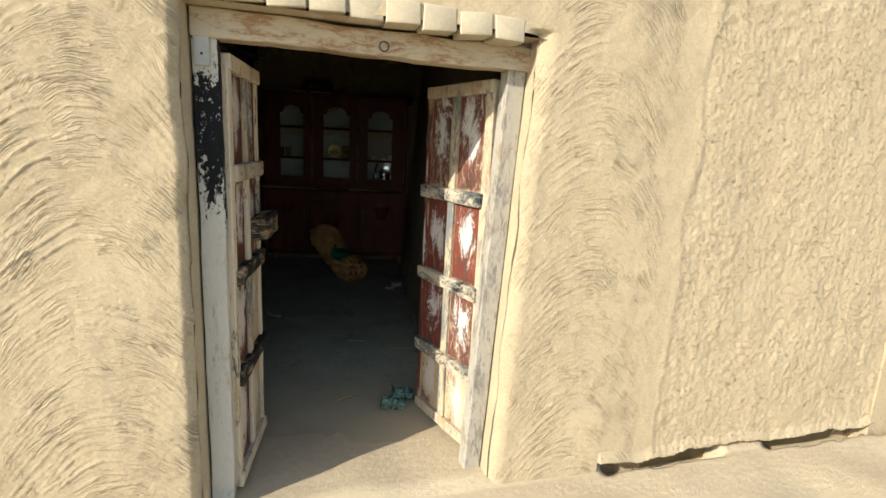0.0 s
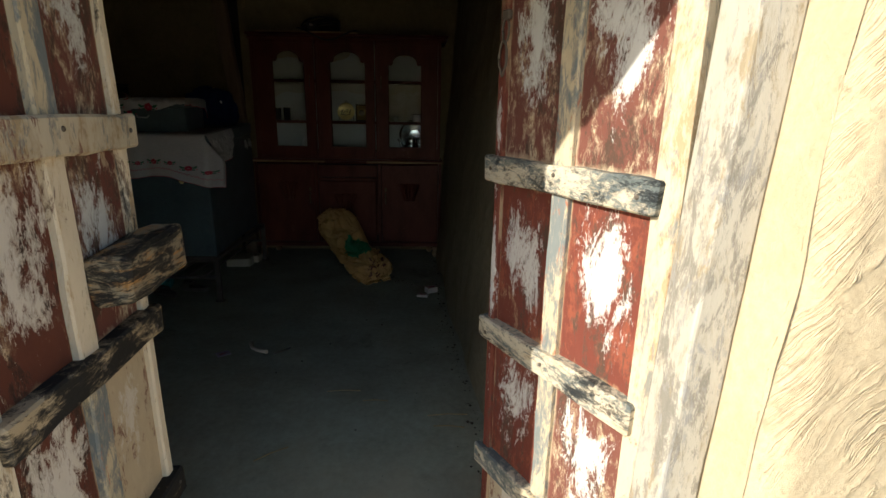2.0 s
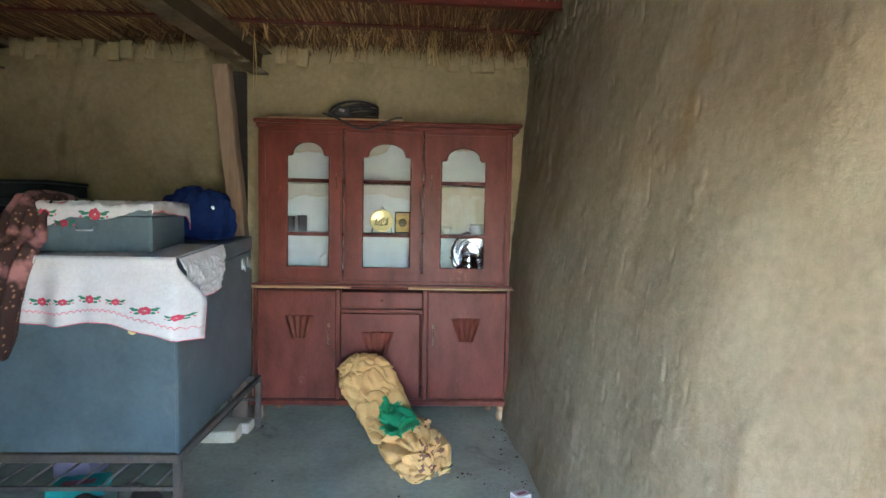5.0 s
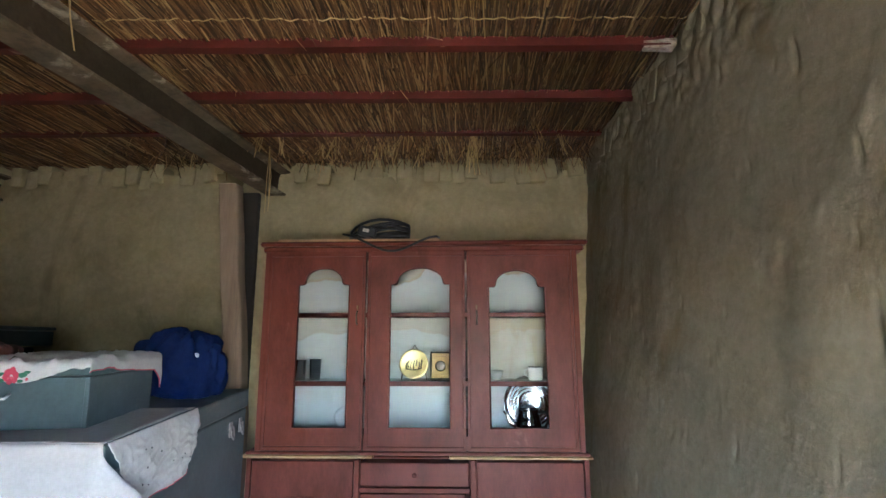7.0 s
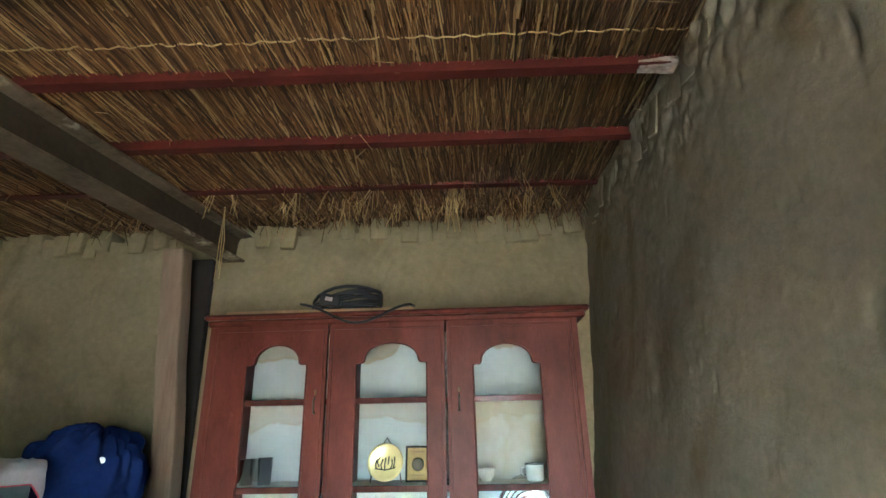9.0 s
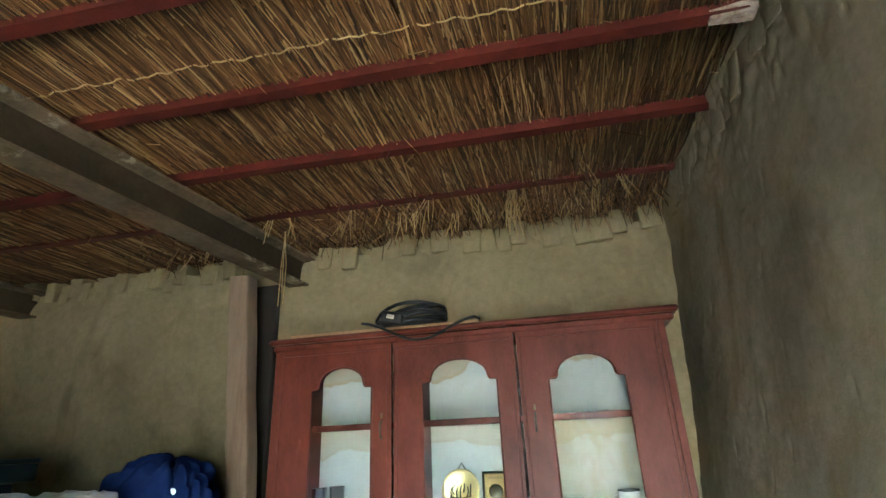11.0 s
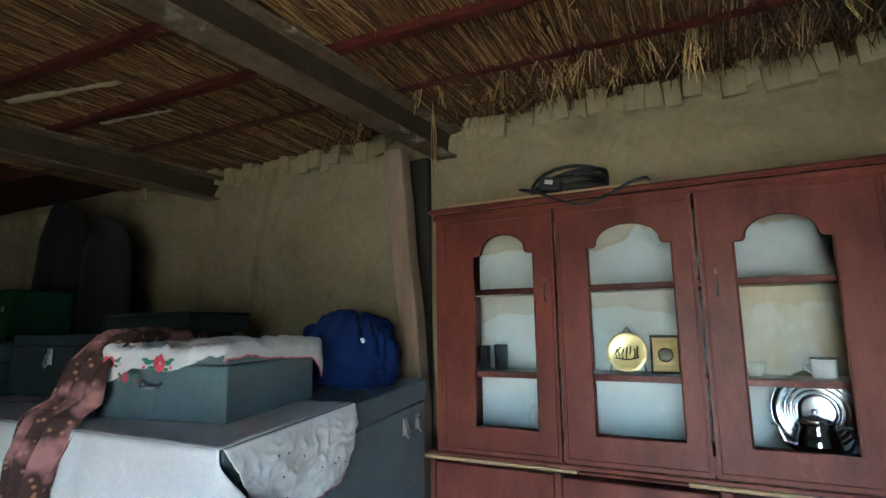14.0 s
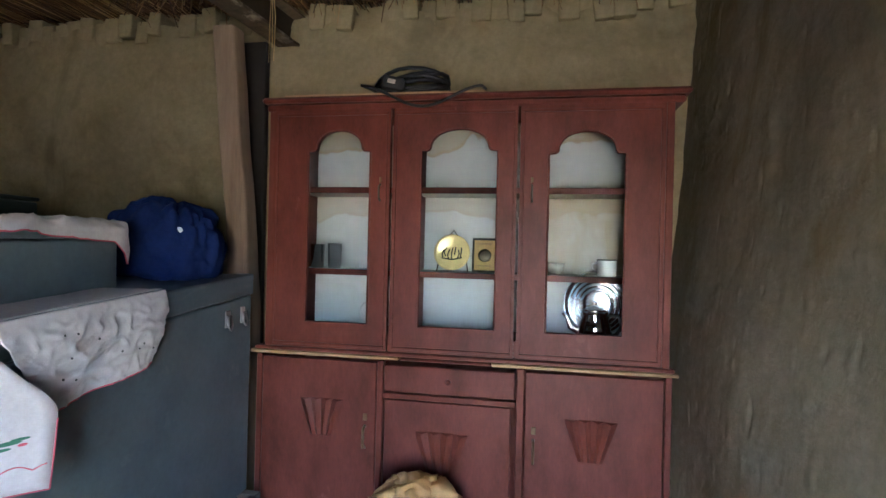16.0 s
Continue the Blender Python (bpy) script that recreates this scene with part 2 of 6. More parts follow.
M_RAIL = peeling("flaked_rail", 11, [((0.5, 0.44, 0.33), 0.42), ((0.1, 0.12, 0.12), 0.5, 5), ((0.02, 0.023, 0.025), 0.53, 8)], (0.46, 0.37, 0.24), (0.45, 0.45, 1))
M_RAILB = peeling("blackened_rail", 12, [((0.014, 0.015, 0.016), 0.44)], (0.42, 0.33, 0.21), (0.4, 0.4, 1))
M_BLOCK = peeling("rough_latch_block", 13, [((0.26, 0.22, 0.15), 0.45), ((0.02, 0.02, 0.019), 0.47)], (0.4, 0.22, 0.085), (0.25, 0.4, 1.2), 16)
M_MAROON = two_tone("maroon_varnish", (0.058, 0.0155, 0.01), (0.176, 0.048, 0.032), 4.0, 60, 0.45, 0, 0.18, 0.25, 0.002, stretch=(1.6, 1.6, 0.6), stain=(0.25, 0.095, 0.075), stain_at=0.66, speck=0.3)
M_EDGE = two_tone("worn_board_edge", (0.32, 0.2, 0.11), (0.45, 0.31, 0.17), 6, 50, 0.7)
M_BACKBOARD = two_tone("stained_white_board", (0.5, 0.535, 0.53), (0.64, 0.685, 0.68), 2.0, 20, 0.6, 0, 0.3, 0.05, 0.001)
def stained_backboard():
    """Brown tide marks where rain ran down behind the shelves."""
    nt = M_BACKBOARD.node_tree
    b = nt.nodes["Principled BSDF"]
    old = b.inputs["Base Color"].links[0].from_socket
    tc = nt.nodes.new("ShaderNodeTexCoord")
    sep = nt.nodes.new("ShaderNodeSeparateXYZ")
    nt.links.new(tc.outputs["Object"], sep.inputs[0])
    col = old
    wob = noise_tex(nt, coords(nt, (1, 1, 0.4)), 4.5, 3, 0.5, 0.3)
    blot = noise_tex(nt, coords(nt, (1, 1, 0.6)), 9, 6, 0.65, 0.5)
    # one tide line below the top of each bay, brown above it and ringed darker at its edge
    for level, reach, deep in ((1.845, 0.3, 0.8), (1.53, 0.22, 0.5)):
        up = node_math(nt, "SUBTRACT", node_math(nt, "ADD", sep.outputs[2], node_math(nt, "MULTIPLY", wob, reach)), level + reach * 0.5)
        up = node_math(nt, "ADD", up, node_math(nt, "MULTIPLY", node_math(nt, "SUBTRACT", blot, 0.5), 0.06))
        tide = ramp(nt, node_math(nt, "ADD", node_math(nt, "MULTIPLY", up, 3.0), 0.5), [(0.47, (0, 0, 0)), (0.5, (deep, deep, deep)), (0.56, (deep * 0.7,) * 3), (0.9, (deep * 0.85,) * 3)])
        if level < 1.7:
            under = node_math(nt, "MULTIPLY", node_math(nt, "SUBTRACT", 1.625, sep.outputs[2]), 200.0, True)
            tide = node_math(nt, "MULTIPLY", tide, under)
        col = mix(nt, tide, col, (0.42, 0.32, 0.17))
    bay = node_math(nt, "MULTIPLY", node_math(nt, "SUBTRACT", sep.outputs[0], 1.53), 200.0, True)
    band = node_math(nt, "MULTIPLY", node_math(nt, "MULTIPLY", node_math(nt, "SUBTRACT", sep.outputs[2], 1.27), 200.0, True), node_math(nt, "MULTIPLY", node_math(nt, "SUBTRACT", 1.625, sep.outputs[2]), 200.0, True))
    damp = ramp(nt, blot, [(0.3, (0.3, 0.3, 0.3)), (0.6, (0.75, 0.75, 0.75))])
    col = mix(nt, node_math(nt, "MULTIPLY", node_math(nt, "MULTIPLY", bay, band), damp), col, (0.42, 0.34, 0.2))
    nt.links.new(col, b.inputs["Base Color"])


stained_backboard()
M_TRUNK = two_tone("teal_grey_paint", (0.06, 0.086, 0.094), (0.115, 0.157, 0.168), 4.5, 45, 0.42, 0.05, 0.5, 0.08, 0.0015, stain=(0.16, 0.185, 0.18), stain_at=0.6)
M_TRUNKD = two_tone("dark_green_paint", (0.012, 0.018, 0.018), (0.03, 0.042, 0.042), 2.0, 30, 0.6, 0, 0.15, 0.08, 0.002)
M_IRON = two_tone("rusty_iron", (0.07, 0.06, 0.05), (0.16, 0.13, 0.1), 8, 60, 0.7, 0.4, 0.4, 0.3, 0.002)
M_GIRDER = two_tone("old_girder_paint", (0.022, 0.016, 0.009), (0.06, 0.044, 0.026), 3, 40, 0.8, 0, 0.12, 0.2, 0.002, stain=(0.14, 0.125, 0.1), stain_at=0.64)
M_FLANGE = two_tone("scraped_girder_edge", (0.035, 0.026, 0.015), (0.16, 0.122, 0.075), 6, 40, 0.8, 0, 0.12, 0.2, 0.002, stain=(0.38, 0.33, 0.24), stain_at=0.6)
M_REDIRON = two_tone("red_oxide_iron", (0.045, 0.009, 0.006), (0.1, 0.02, 0.013), 5, 50, 0.6, 0, 0.2, 0.2, 0.002, stain=(0.3, 0.2, 0.14), stain_at=0.65)
M_POST = two_tone("grey_wood", (0.15, 0.1, 0.065), (0.25, 0.185, 0.125), 4, 30, 0.8, 0, 0.2, 0.3, 0.003, stretch=(4, 4, 0.4))
def bright_metal(name, col, rough):
    """Smooth spun steel: no relief, faint fingermarks in the gloss."""
    m, nt, b = material(name, rough, 1.0, 0.5)
    b.inputs["Base Color"].default_value = (*col, 1)
    smudge = ramp(nt, noise_tex(nt, coords(nt), 22, 5, 0.6), [(0.3, (rough * 0.7,) * 3), (0.7, (rough * 1.6,) * 3)])
    nt.links.new(smudge, b.inputs["Roughness"])
    return m


M_STEEL = bright_metal("polished_steel", (0.7, 0.72, 0.74), 0.14)
M_CUP = bright_metal("mirror_steel", (0.6, 0.6, 0.62), 0.05)
M_CHROME = plain("dull_chrome", (0.5, 0.5, 0.5), 0.3, 1.0, 0.5, 0.15)
M_GOLD = plain("gold_foil", (0.8, 0.66, 0.3), 0.35, 0.6, 0.5, 0.2)
M_BRASS = plain("tarnished_brass", (0.17, 0.115, 0.06), 0.4, 0.6, 0.5, 0.3)
M_OLDGOLD = plain("aged_gilt_card", (0.42, 0.29, 0.1), 0.45, 0.3, 0.4, 0.3)
M_TIN = plain("dull_tin", (0.42, 0.41, 0.38), 0.6, 0.1, 0.4, 0.15)
M_DARK = plain("dark_ink", (0.03, 0.028, 0.025), 0.6)
M_CABLE = plain("black_rubber", (0.012, 0.012, 0.013), 0.5)
M_ENAMEL = plain("white_enamel", (0.72, 0.73, 0.72), 0.25, 0, 0.5, 0.1)
M_CLOTH = two_tone("white_cotton", (0.46, 0.445, 0.44), (0.63, 0.62, 0.61), 3, 70, 0.9, 0, 0.15, 0.15, 0.002)
M_PINKHEM = plain("pink_thread", (0.62, 0.12, 0.16), 0.85)
M_RED = plain("red_thread", (0.5, 0.05, 0.09), 0.85)
M_GREEN = plain("green_thread", (0.05, 0.19, 0.11), 0.85)
M_BLUEBAG = two_tone("navy_fabric", (0.006, 0.012, 0.05), (0.012, 0.024, 0.085), 6, 60, 0.9, 0, 0.05, 0.2, 0.003)
M_SACK = two_tone("woven_yellow_sack", (0.46, 0.25, 0.08), (0.62, 0.38, 0.14), 6, 120, 0.7, 0, 0.3, 0.2, 0.002)
M_SACKGREEN = plain("green_print", (0.02, 0.22, 0.08), 0.6)
M_BLACKCLOTH = plain("black_cloth", (0.008, 0.008, 0.009), 0.95)
M_PAPER = plain("pale_carton", (0.55, 0.48, 0.44), 0.8)
M_TEALBOX = plain("teal_carton", (0.03, 0.3, 0.26), 0.7)
M_RUBBER = plain("worn_sandal", (0.09, 0.075, 0.055), 0.8)
M_BONE = plain("pale_stick", (0.55, 0.46, 0.34), 0.8)


def scarf_material():
    m, nt, b = material("patterned_scarf", 0.85, 0, 0.2)
    v = coords(nt)
    w = nt.nodes.new("ShaderNodeTexVoronoi")
    w.inputs["Scale"].default_value = 38
    nt.links.new(v, w.inputs["Vector"])
    spots = ramp(nt, w.outputs["Distance"], [(0.12, (0.26, 0.14, 0.08)), (0.3, (0.045, 0.024, 0.02))])
    zone = ramp(nt, noise_tex(nt, v, 6.5, 3, 0.5), [(0.5, (0, 0, 0)), (0.6, (0.9, 0.9, 0.9))])
    nt.links.new(mix(nt, zone, spots, (0.34, 0.16, 0.15)), b.inputs["Base Color"])
    return m


def straw_material():
    m, nt, b = material("dry_reed", 0.65, 0, 0.3)
    g = nt.nodes.new("ShaderNodeNewGeometry")
    isl = ramp(nt, g.outputs["Random Per Island"], [(0.0, (0.03, 0.013, 0.006)), (0.35, (0.1, 0.048, 0.017)), (0.78, (0.23, 0.125, 0.045)), (1.0, (0.5, 0.35, 0.16))])
    v = coords(nt, (1, 0.15, 1))
    streak = ramp(nt, noise_tex(nt, v, 18, 5), [(0.3, (0.55, 0.5, 0.45)), (0.7, (1, 1, 1))])
    nt.links.new(mix(nt, 1.0, isl, streak, "MULTIPLY"), b.inputs["Base Color"])
    return m


def glass_material():
    m, nt, b = material("cabinet_glass", 0.03, 0, 0.5)
    b.inputs["Transmission Weight"].default_value = 1.0
    b.inputs["IOR"].default_value = 1.05
    b.inputs["Base Color"].default_value = (0.93, 0.95, 0.94, 1)
    return m


def charred_jamb():
    """The bleached jamb with one long patch of black paint."""
    m = peeling("charred_jamb", 2, [((0.54, 0.51, 0.43), 0.4), ((0.36, 0.34, 0.28), 0.55), ((0.42, 0.33, 0.22), 0.58, 6)], (0.46, 0.39, 0.28))
    nt = m.node_tree
    b = nt.nodes["Principled BSDF"]
    old = b.inputs["Base Color"].links[0].from_socket
    tc = nt.nodes.new("ShaderNodeTexCoord")
    sep = nt.nodes.new("ShaderNodeSeparateXYZ")
    nt.links.new(tc.outputs["Object"], sep.inputs[0])
    def math_node(op, a, c):
        n = nt.nodes.new("ShaderNodeMath")
        n.operation = op
        for k, v in enumerate((a, c)):
            if isinstance(v, float):
                n.inputs[k].default_value = v
            else:
                nt.links.new(v, n.inputs[k])
        return n.outputs[0]
    off = math_node("ABSOLUTE", math_node("SUBTRACT", sep.outputs[2], 1.47), 0.0)
    flaw = math_node("ADD", math_node("MULTIPLY", noise_tex(nt, coords(nt, (1, 1, 0.3)), 16, 9, 0.8, 0.6), 2.6), math_node("MULTIPLY", noise_tex(nt, coords(nt, (1, 1, 0.6)), 60, 5, 0.75, 0.5), 2.0))
    patch = math_node("ADD", math_node("MULTIPLY", off, 2.2), flaw)
    rim = math_node("ADD", math_node("MULTIPLY", math_node("SUBTRACT", -0.002, sep.outputs[0]), 110.0), flaw)
    rim = math_node("ADD", rim, math_node("MULTIPLY", math_node("MAXIMUM", math_node("SUBTRACT", 1.5, sep.outputs[2]), 0.0), 2.6))
    ragged = math_node("MINIMUM", patch, math_node("ADD", rim, 0.42))
    for l in list(b.inputs["Base Color"].links):
        nt.links.remove(l)
    n = nt.nodes.new("ShaderNodeMath")
    n.operation = "LESS_THAN"
    n.inputs[1].default_value = 2.7
    nt.links.new(ragged, n.inputs[0])
    nt.links.new(mix(nt, n.outputs[0], old, (0.012, 0.0125, 0.013)), b.inputs["Base Color"])
    return m


M_JAMBL = charred_jamb()
M_SCARF, M_STRAW, M_GLASS = scarf_material(), straw_material(), glass_material()
M_PALESTRAW = plain("pale_straw", (0.42, 0.29, 0.12), 0.7)
# straw bed behind the reeds; near-black colour paints the shade in their gaps
M_THATCHBACK = two_tone("shaded_thatch_backing", (0.015, 0.008, 0.004), (0.06, 0.032, 0.013), 5, 60, 0.95, 0, 0.1, 0.5, 0.01, stretch=(6, 0.7, 1))


# ---- mesh helpers ----
def mesh_of(bm, name, mat_list, smooth=False):
    me = bpy.data.meshes.new(name)
    bm.normal_update()
    bm.to_mesh(me)
    bm.free()
    for m in mat_list if isinstance(mat_list, (list, tuple)) else [mat_list]:
        me.materials.append(m)
    if smooth:
        me.polygons.foreach_set("use_smooth", [True] * len(me.polygons))
    return me


def thing(name, label, category, at=Matrix(), group="", kind=""):
    """An empty at the base of a thing, which parents its parts."""
    ob = new(name)
    ob.matrix_world = at
    return tagged(ob, label, category, group, kind)


def part(name, bm, mats, parent, label="", at=None, smooth=False):
    ob = new(name, mesh_of(bm, name, mats, smooth))
    if at is not None:
        ob.matrix_local = at
    ob.parent = parent
    return tagged(ob, label) if label else ob


def single(name, bm, mats, label, category, at=None, smooth=False, group="", kind=""):
    ob = new(name, mesh_of(bm, name, mats, smooth))
    if at is not None:
        ob.matrix_world = at
    return tagged(ob, label, category, group, kind)


def box(x0, x1, y0, y1, z0, z1, bevel=0.004, bm=None, rough=0.0, segs=1):
    """A bevelled box; rough moves its corners a little."""
    b = bmesh.new()
    r = bmesh.ops.create_cube(b, size=1)
    for v in r["verts"]:
        v.co = Vector(((x0 + x1) / 2 + v.co.x * (x1 - x0), (y0 + y1) / 2 + v.co.y * (y1 - y0), (z0 + z1) / 2 + v.co.z * (z1 - z0)))
        if rough:
            v.co += Vector([random.uniform(-rough, rough) for _ in range(3)])
    if bevel:
        bmesh.ops.bevel(b, geom=b.edges[:], offset=bevel, segments=segs, profile=0.5, affect="EDGES")
    if bm is None:
        return b
    join(bm, b)
    return bm


def join(bm, other, m=None, slot=None):
    """Adds the bmesh other to bm, and frees it."""
    table = {}
    for v in other.verts:
        table[v] = bm.verts.new(m @ v.co if m else v.co)
    for f in other.faces:
        try:
            nf = bm.faces.new([table[v] for v in f.verts])
            nf.material_index = f.material_index if slot is None else slot
            nf.smooth = f.smooth
        except ValueError:
            pass
    other.free()
    return bm


def lathe(profile, n=24, closed=True):
    """A turned body from (radius, z) pairs."""
    bm = bmesh.new()
    rings = []
    for r, z in profile:
        rings.append([bm.verts.new((max(r, 1e-4) * math.cos(2 * math.pi * k / n), max(r, 1e-4) * math.sin(2 * math.pi * k / n), z)) for k in range(n)])
    for a, b in zip(rings, rings[1:]):
        for k in range(n):
            bm.faces.new((a[k], a[(k + 1) % n], b[(k + 1) % n], b[k]))
    if closed:
        bm.faces.new(rings[0][::-1])
        bm.faces.new(rings[-1])
    return bm


def sheet(fn, nu, nv, thick=0.0):
    """A grid of fn(u, v), u and v from 0 to 1; with thickness it becomes a closed cloth."""
    bm = bmesh.new()
    g = [[bm.verts.new(fn(i / nu, j / nv)) for j in range(nv + 1)] for i in range(nu + 1)]
    for i in range(nu):
        for j in range(nv):
            bm.faces.new((g[i][j], g[i + 1][j], g[i + 1][j + 1], g[i][j + 1])).smooth = True
    if thick:
        bm.normal_update()
        bmesh.ops.solidify(bm, geom=bm.faces[:], thickness=thick)
    return bm


def tube(points, r, n=8):
    """A round bar through the points; r may be one radius or one each."""
    bm = bmesh.new()
    rings = []
    for k, p in enumerate(points):
        p = Vector(p)
        way = (Vector(points[min(k + 1, len(points) - 1)]) - Vector(points[max(k - 1, 0)])).normalized()
        side = way.orthogonal().normalized() if k == 0 else (side - way * side.dot(way)).normalized()
        up = way.cross(side)
        rad = r[k] if isinstance(r, (list, tuple)) else r
        rings.append([bm.verts.new(p + rad * (math.cos(2 * math.pi * j / n) * side + math.sin(2 * math.pi * j / n) * up)) for j in range(n)])
    for a, b in zip(rings, rings[1:]):
        for j in range(n):
            bm.faces.new((a[j], a[(j + 1) % n], b[(j + 1) % n], b[j])).smooth = True
    bm.faces.new(rings[0][::-1])
    bm.faces.new(rings[-1])
    return bm


def lumpy(p, scale, amp):
    return amp * noise.fractal(Vector(p) * scale, 1.0, 2.0, 4)


# ---- the ground, the floor and the walls ----
WALL_O, WALL_A = Vector((1.285, 1.35, 0)), radians(10.75)   # a point on the outer face of the front wall, and its heading
FRONT = Matrix.Translation(WALL_O) @ Matrix.Rotation(WALL_A, 4, "Z")   # u along the wall, v into the room, z up
OPEN_L, OPEN_R, OPEN_T, THICK = -0.105, 1.2, 1.93, 0.4


def side_x(y, z):
    """The room face of the right-hand wall, which leans outwards."""
    far = 5.7 - y
    return 2.02 + 0.02 * far + 0.0145 * far * far + 0.068 * z


def floor_z(x, y):
    s = min(1.0, max(0.0, (y - 1.7) / 1.6))
    return -0.09 * (1 - s * s * (3 - 2 * s))


def ground_z(u, v):
    near = math.exp(-((u - 0.5) / 1.2) ** 2)
    return -0.1 + 0.012 * (1 - near) * math.exp(min(0, v) / 0.35) + lumpy((u, v, 0), 1.7, 0.03) * min(1, -v * 2 + 0.15)


def trench(u, v):
    """Where the plaster broke away the ground has a dark cleft."""
    edge = -0.03 + 0.022 * noise.noise(Vector((u * 5, 2, 2))) + 0.012 * noise.noise(Vector((u * 17, 2, 2)))
    return 0.13 if 1.75 < u < 6 and v > edge and noise.noise(Vector((u * 1.3, 9, 9))) > -0.3 else 0.0


def build_ground():
    bm = bmesh.new()
    us = [-400, -60, -15, -6] + [-4 + 0.1 * k for k in range(55)] + [1.5 + 0.035 * k for k in range(86)] + [4.6 + 0.2 * k for k in range(18)] + [10, 20, 60, 400]
    vs = [-400, -60, -15, -7] + [-5 + 0.1 * k for k in range(49)] + [-0.09, -0.07, -0.05, -0.035, -0.02, 0.0, 0.03, 0.1, 0.2, 0.3, 0.4, 0.5, 0.6]
    g = [[bm.verts.new((u, v, ground_z(u, min(v, 0)) - trench(u, v) + (0.034 - 0.03 * v + lumpy((u * 3, v * 3, 4), 1.5, 0.012) if v > 0 else 0))) for v in vs] for u in us]
    for i in range(len(us) - 1):
        for j in range(len(vs) - 1):
            bm.faces.new((g[i][j], g[i + 1][j], g[i + 1][j + 1], g[i][j + 1])).smooth = True
    single("ground", bm, M_GROUND, "dusty bare earth yard before the mud house", "ground", FRONT, kind="structure")


def build_floor():
    def fn(a, b):
        x = -6.7 + 9.4 * a
        y0 = 1.66 + (x - 1.285) * math.tan(WALL_A)
        y = y0 + (6.2 - y0) * b
        return Vector((x, y, floor_z(x, y) + lumpy((x, y, 0), 2.2, 0.012)))
    single("floor", sheet(fn, 170, 110), M_FLOOR, "uneven grey cement floor with dust and stains", "floor", kind="structure")


def swirl(u, z):
    """Arcs that a hand left in the wet plaster, and the ridges between two days' work."""
    d = 0.0
    for u0, w, k, pitch in ((-0.42, 0.72, 2.3, 0.05), (1.54, 0.42, 2.4, 0.047)):
        a = (u - u0) / w
        if abs(a) < 1.0:
            n1 = noise.noise(Vector((u * 2.6, z * 2.6, u0)))
            n2 = noise.noise(Vector((u * 7, z * 7, u0 + 4)))
            n3 = noise.noise(Vector((u * 19, z * 19, u0 + 8)))
            h = z + k * (u - u0) ** 2 + 0.06 * n1 + 0.016 * n2 + 0.004 * n3
            fade = max(0.0, 1 - a * a) ** 0.6
            burr = 0.55 + 1.1 * abs(noise.noise(Vector((u * 46, z * 46, u0 + 2))))
            fade *= burr * (0.95 if u0 < 0 else 0.75)
            for p, amp, seed in ((pitch, 0.0055, 7), (pitch * 0.61, 0.005, 17), (pitch * 0.37, 0.0035, 27)):
                gate = max(0.0, min(1.0, 0.28 + 2.1 * noise.noise(Vector((u * 4.1, h * 6.5, seed)))))
                d += amp * fade * gate * (0.5 + 0.5 * math.sin(2 * math.pi * h / p)) ** 16
    seam = 2.03 + 0.01 * z + 0.05 * noise.noise(Vector((z * 3, 1, 2)))
    t = max(0.0, min(1.0, (u - seam) / 0.035))
    if t > 0:
        d += t * (-0.0045 - 0.006 * abs(noise.noise(Vector((u * 9, z * 11, 3)))) - 0.004 * abs(noise.noise(Vector((u * 26, z * 23, 9)))) + 0.004 * max(0.0, noise.noise(Vector((u * 21, z * 27, 6))) - 0.3) + lumpy((u, z, 2), 38, 0.0014))
    d += lumpy((u, z, 5), 1.4, 0.016) + lumpy((u, z, 8), 22, 0.0014)
    return d


